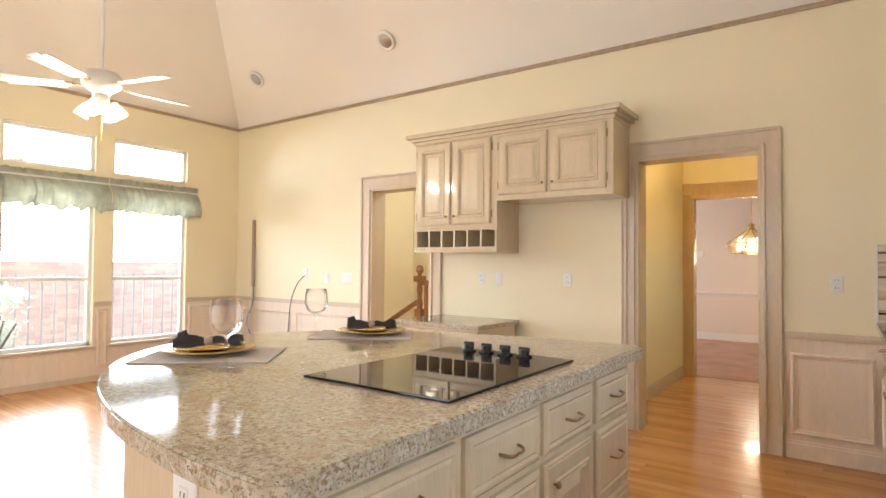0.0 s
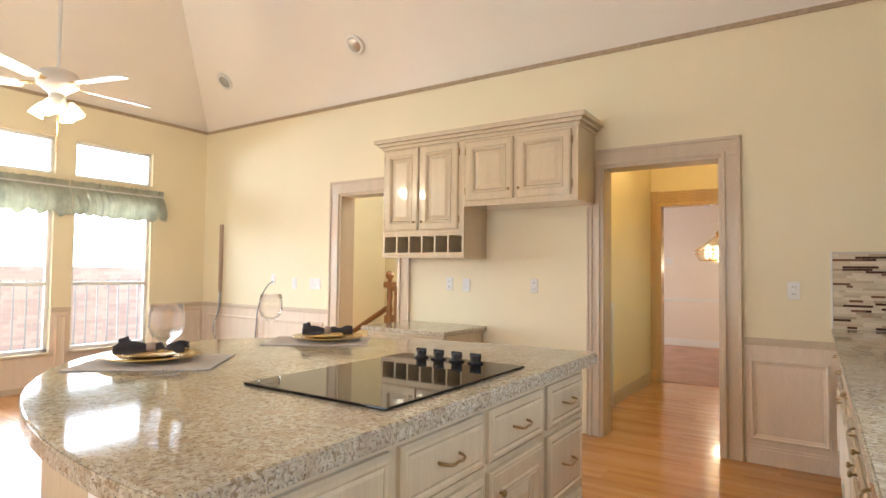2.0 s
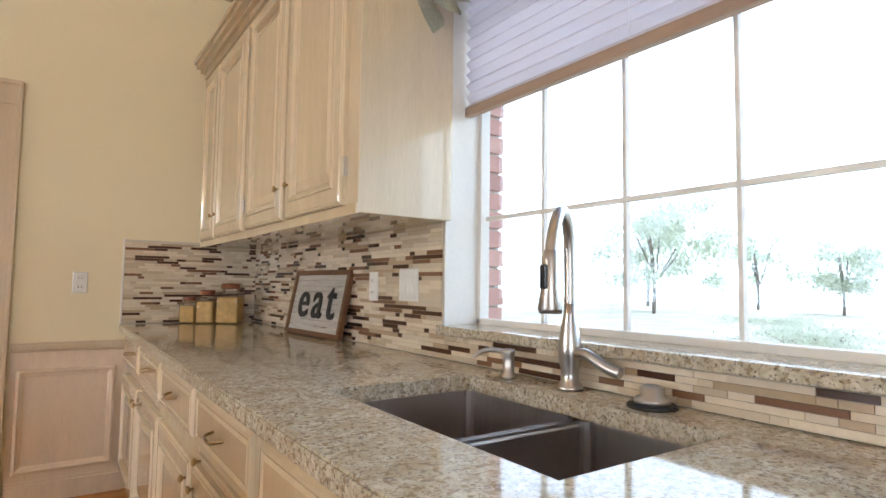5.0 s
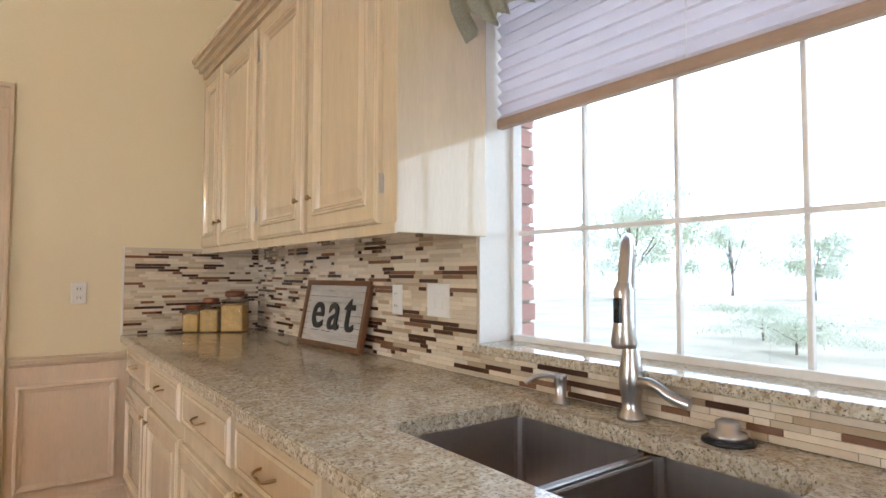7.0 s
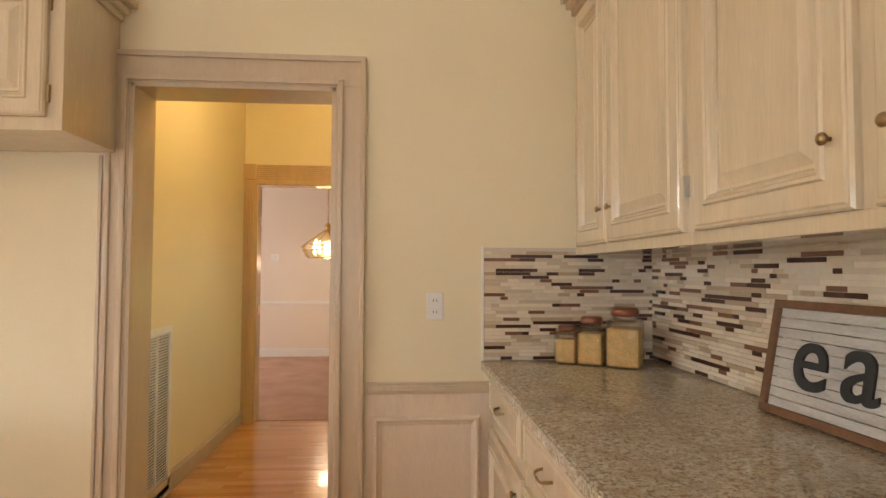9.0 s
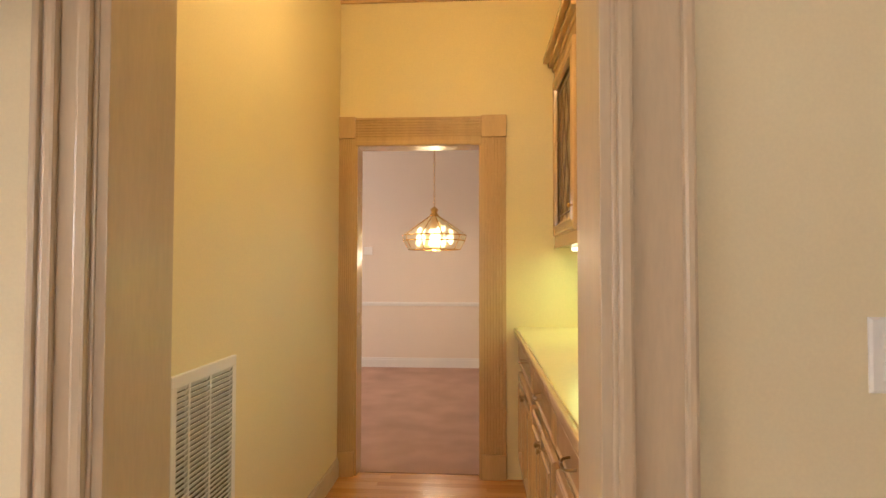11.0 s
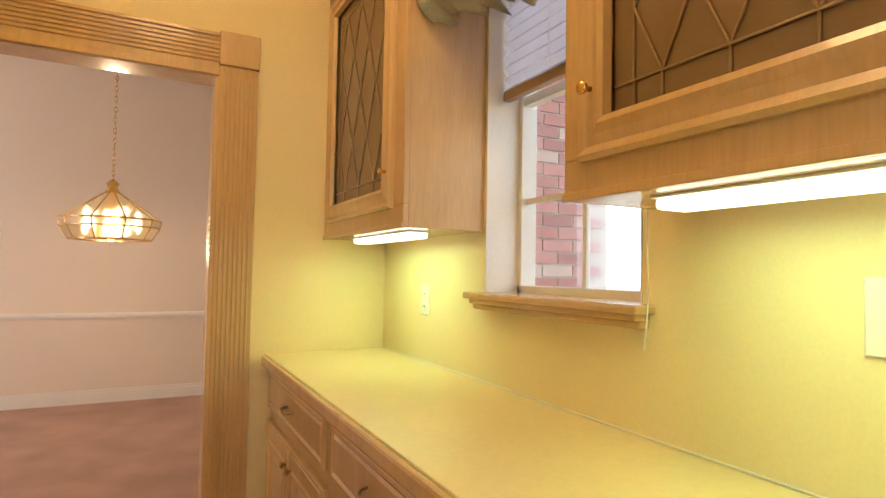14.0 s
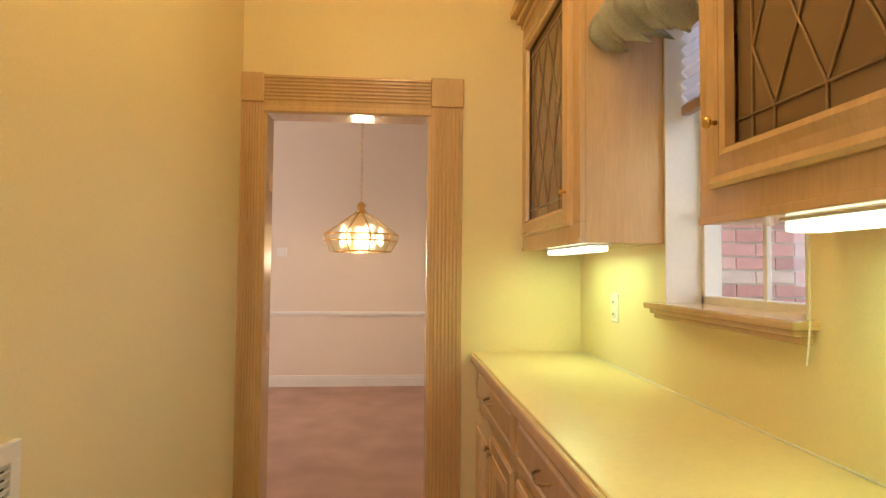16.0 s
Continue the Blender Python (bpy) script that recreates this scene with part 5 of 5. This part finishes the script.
for i in range(30):
    z = 1.91 + i * 0.04
    pts = [(LX + (0.010 * math.cos(t) if i % 2 else 0), LY + (0 if i % 2 else 0.010 * math.cos(t)), z + 0.026 * math.sin(t)) for t in [2 * math.pi * q / 8 for q in range(9)]]
    tube("chain_link", pts, 0.0025, GOLD, ch, "", False)
tagged(block("thermostat", WHITE, None, -0.93, -0.82, FAR - 0.025, FAR, 1.42, 1.52, 0.006), "small white thermostat on the dining room wall", "thermostat")

# ---- outdoors ----
tagged(part("ground", box(bmesh.new(), -400, 400, -400, 400, -0.40, -0.30), GRASS), "lawn reaching to the horizon, its colour paled by glare", "ground", "", "structure")
# Iron lightened to light grey: the glare outdoors is painted into it.
FENCE = material("glare_paled_iron", (0.34, 0.34, 0.36), 0.6, 0.1, 0.15, 12, 120, 0.1)
fence = thing("iron_fence", (-7.6, 2.0, -0.30), "iron fence with thin vertical bars behind the windows, greyed by painted glare", "fence")
for z in (0.1, 1.0):
    block("fence_rail", FENCE, fence, -7.62, -7.58, -2, 7, z, z + 0.03, 0.003)
for i in range(60):
    y = -2 + i * 0.15
    block("fence_bar", FENCE, fence, -7.608, -7.592, y, y + 0.016, -0.3, 1.06, 0)


def shrub(name, at, h, w, n, seed, label):
    rnd = random.Random(seed)
    t = thing(name, at, label, "shrub" if h < 3 else "tree")
    tr_ = [(at[0], at[1], at[2]), (at[0] + 0.05 * h, at[1], at[2] + 0.3 * h), (at[0], at[1] + 0.04 * h, at[2] + 0.7 * h)]
    tube("trunk", tr_, 0.03 * h ** 0.7, BARK, t)
    for k in range(4):
        a = rnd.uniform(0, 6.28)
        tube("limb", [tr_[1], (at[0] + 0.25 * w * math.cos(a), at[1] + 0.25 * w * math.sin(a), at[2] + rnd.uniform(0.5, 0.85) * h)], 0.012 * h ** 0.7, BARK, t, "", False)
    bm = bmesh.new()
    cl_ = [(rnd.gauss(0, 0.25) * w, rnd.gauss(0, 0.25) * w, rnd.uniform(0.3, 0.98) * h) for _ in range(14)]
    for _ in range(n):
        c = rnd.choice(cl_)
        p = Vector((at[0] + c[0] + rnd.gauss(0, 0.09) * w, at[1] + c[1] + rnd.gauss(0, 0.09) * w, at[2] + max(0.03, c[2] + rnd.gauss(0, 0.06) * h)))
        s = 0.05 * (h / 2) ** 0.8 * rnd.uniform(0.7, 1.6)
        m = Matrix.Translation(p) @ Euler((rnd.uniform(0, 6), rnd.uniform(0, 6), rnd.uniform(0, 6))).to_matrix().to_4x4()
        bm.faces.new([bm.verts.new(m @ Vector(q)) for q in ((-s, 0, 0), (0, -s * 0.5, 0.1 * s), (s, 0, 0), (0, s * 0.5, 0.1 * s))])
    part("crown", bm, LEAF, t)
    return t


shrub("garden_shrub", (-6.9, 2.2, -0.3), 1.15, 1.0, 1500, 3, "leafy shrub outside the tall windows, its leaves paled by glare")
for i, (x, y, h, w_) in enumerate(((13, 5.5, 0.8, 2.4), (14, 3.2, 0.7, 2.0), (15, 7.0, 0.8, 2.2), (40, 15, 5.0, 4.5), (44, 22, 6.0, 5.2), (46, 9, 5.5, 5.0), (30, 21, 6.5, 6.0), (42, 30, 7.0, 7.0))):
    shrub("garden_shrub" if h < 3 else "garden_tree", (x, y, -0.3), h, w_, 3600, 20 + i, "low clipped shrub on the lawn" if h < 3 else "leafy tree far across the lawn")


def brick_wall(name, way, plane, a, b, z0, z1, label, mats, solo=0):
    """Running bond: bricks proud of a mortar sheet, facing +x or -y; the first few near eye height stand alone."""
    t = thing(name, (plane, a, z0) if way == "+x" else (a, plane, z0), label, "wall")
    f = (lambda p, q, r, s_, z, w: (plane + p, plane + q, r, s_, z, w)) if way == "+x" else (lambda p, q, r, s_, z, w: (r, s_, plane - q, plane - p, z, w))
    block("mortar", MORTAR, t, *f(-0.02, 0, a, b, z0, z1), 0)
    bm = bmesh.new()
    L, H, J = 0.203, 0.067, 0.010
    unit = box(bmesh.new(), 0, 0.008, 0, L - J, 0, H - J) if way == "+x" else box(bmesh.new(), 0, L - J, -0.008, 0, 0, H - J)
    me = bpy.data.meshes.new("brick")
    unit.to_mesh(me)
    unit.free()
    me.materials.append(mats[0])
    made = 0
    for r in range(int((z1 - z0) / H)):
        z = z0 + r * H
        y = a + (L / 2 if r % 2 else 0)
        while y + L < b + 0.02:
            if made < solo and 0.9 < z < 2.3:
                o = link("brick", me, t)
                o.location = (plane, y, z) if way == "+x" else (y, plane, z)
                made += 1
            else:
                box(bm, *f(0, 0.008, y, y + L - J, z, z + H - J))
            y += L
    tagged(part("brickwork", bm, mats[1], t), kind="stuff")
    return t


brick_wall("brick_house_wall", "+x", -9.6, -2.0, 7.0, -0.3, 1.25, "brick wall of the neighbouring wing beyond the fence, its colour paled by glare", (PINK, PINK))
brick_wall("brick_pier", "-y", PEND - 0.002, P1 + 0.17, 2.6, -0.3, 3.2, "red brick outside wall close to the pantry window", (BRICK, BRICK_ALL), 130)
qb = thing("brick_reveal", (2.42, 2.2, 0.9), "red brick edge outside the sink window", "wall")
block("mortar", MORTAR, qb, 2.282, 2.338, 2.150, 2.5, 0.7, 2.6, 0)
for r in range(27):
    o = 0.02 if r % 2 else 0.0
    # paler than the other red brick: outdoor glare is in the colour
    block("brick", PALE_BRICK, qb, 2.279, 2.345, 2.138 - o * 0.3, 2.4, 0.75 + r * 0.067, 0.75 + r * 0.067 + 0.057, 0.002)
HAZE = glow("bright_hazy_sky", (1.0, 0.98, 0.96), 20.0)
tagged(part("backdrop_west", box(bmesh.new(), -16.1, -16, -14, 18, -0.3, 9), HAZE), "bright hazy sky beyond the brick wing", "sky", "", "structure")
HAZE_E = glow("bright_cool_sky", (0.86, 0.93, 1.0), 4.0)
tagged(part("backdrop_east", box(bmesh.new(), 60, 60.1, -90, 260, -0.3, 60), HAZE_E), "bright hazy sky beyond the lawn", "sky", "", "structure")
tagged(part("porch_ceiling", box(bmesh.new(), -8.0, LEFT - 0.16, -2.5, 6.5, 3.2, 3.3), WHITE_PAINT), "white boarded porch ceiling outside the windows", "ceiling", "", "structure")
lan = thing("porch_fan", (-6.6, 2.33, 2.45), "grey porch ceiling fan motor hanging outside the transom", "ceiling fan")
tube("rod", [(-6.6, 2.33, 2.62), (-6.6, 2.33, 3.2)], 0.012, IRON, lan, "", False)
part("motor", lathe([(0.05, -0.16), (0.09, -0.13), (0.10, -0.02), (0.05, 0.02), (0.03, 0.05)], (-6.6, 2.33, 2.55), 20), STEEL, lan, "", True)
block("blade", WHITE_PAINT, lan, -6.66, -6.54, 2.40, 2.93, 2.44, 2.45, 0.002)

# ---- mosaic backsplash, piece by piece ----
bs = thing("backsplash", (RIGHT, 3.2, 0.91), "linear mosaic backsplash in cream, taupe and dark brown", "backsplash", "", "structure")
block("grout", GROUT, bs, RIGHT - 0.005, RIGHT, SW1 + 0.004, BACK, 0.912, 1.376, 0)
block("grout", GROUT, bs, RIGHT - 0.005, RIGHT, -0.2, SW1 + 0.004, 0.912, 0.990, 0)
block("grout", GROUT, bs, 1.362, RIGHT - 0.005, BACK - 0.005, BACK, 0.912, 1.388, 0)
block("edge_trim", WHITE_PAINT, bs, 1.352, 1.362, BACK - 0.012, BACK, 0.912, 1.394, 0.002)
rnd = random.Random(7)
field = bmesh.new()
solo = 0
RH = 0.01485
unit_t = {}
LENS = (0.032, 0.05, 0.07, 0.09, 0.115, 0.15, 0.18)


def tile_mesh(axis, ln):
    key = (axis, ln)
    if key not in unit_t:
        b_ = box(bmesh.new(), 0, ln - 0.0012, -0.0045, 0, 0, RH - 0.0012) if axis == "x" else box(bmesh.new(), -0.0045, 0, 0, ln - 0.0012, 0, RH - 0.0012)
        me_ = bpy.data.meshes.new("tile")
        b_.to_mesh(me_)
        b_.free()
        me_.materials.append(TILE)
        unit_t[key] = me_
    return unit_t[key]


for r in range(31):
    z = 0.914 + r * RH
    p = 1.363
    while p < RIGHT - 0.012:
        ln = rnd.choice(LENS)
        ln = ln if p + ln <= RIGHT - 0.006 else RIGHT - 0.006 - p
        if ln in LENS and solo < 290:
            o = link("tile", tile_mesh("x", ln), bs)
            o.location = (p, BACK - 0.005, z)
            solo += 1
        else:
            box(field, p, p + ln - 0.0012, BACK - 0.0095, BACK - 0.005, z, z + RH - 0.0012)
        p += ln
    p = -0.2 if r < 5 else SW1 + 0.005
    while p < BACK - 0.014:
        ln = min(rnd.choice(LENS), BACK - 0.010 - p)
        box(field, RIGHT - 0.0095 - rnd.uniform(0, 0.0015), RIGHT - 0.005, p, p + ln - 0.0012, z, z + RH - 0.0012)
        p += ln
tagged(part("tile_field", field, TILE_ALL, bs), kind="stuff")

# ---- floors, strip by strip ----
fl = thing("floor", (0, 2, 0), "glossy honey oak strip floor", "floor", "", "structure")
block("subfloor", DARK, fl, LEFT - 0.15, RIGHT + 0.24, SOUTH - 0.15, PEND + 0.06, -0.12, -0.014, 0)
PWID = 0.0572
strip_all = bmesh.new()
unit_p = {}
PL = (0.6, 0.85, 1.1)
count = 0
for r in range(int((PEND + 0.06 - SOUTH) / PWID) + 1):
    y = SOUTH + r * PWID
    x = LEFT - 0.1 - rnd.uniform(0, 0.8)
    while x < RIGHT + 0.1:
        ln = rnd.choice(PL)
        z = -rnd.uniform(0, 0.0006)
        west, east = (-4.15, P1 + 0.1) if y > BACK + THICK / 2 else (LEFT - 0.1, RIGHT + 0.1)
        if x > east or x + ln < west:
            x += ln
            continue
        if x < west or x + ln > east:
            box(strip_all, max(x, west), min(x + ln, east) - 0.0012, y, y + PWID - 0.0012, -0.014, z)
            x += ln
            continue
        if count < 300 and 2.3 < y < 6.85 and -0.6 < x < 1.0:
            if ln not in unit_p:
                b_ = box(bmesh.new(), 0, ln - 0.0012, 0, PWID - 0.0012, -0.014, 0)
                me_ = bpy.data.meshes.new("plank")
                b_.to_mesh(me_)
                b_.free()
                me_.materials.append(PLANK)
                unit_p[ln] = me_
            o = link("plank", unit_p[ln], fl)
            o.location = (x, y, z)
            count += 1
        else:
            box(strip_all, x, x + ln - 0.0012, y, y + PWID - 0.0012, -0.014, z)
        x += ln
tagged(part("strip_floor", strip_all, PLANK_ALL, fl), kind="stuff")
tagged(part("carpet", box(bmesh.new(), -3.5, 2.6, PEND + 0.06, FAR + 0.15, -0.05, 0.004), CARPET), "rose-brown cut pile carpet in the dining room", "carpet", "", "structure")
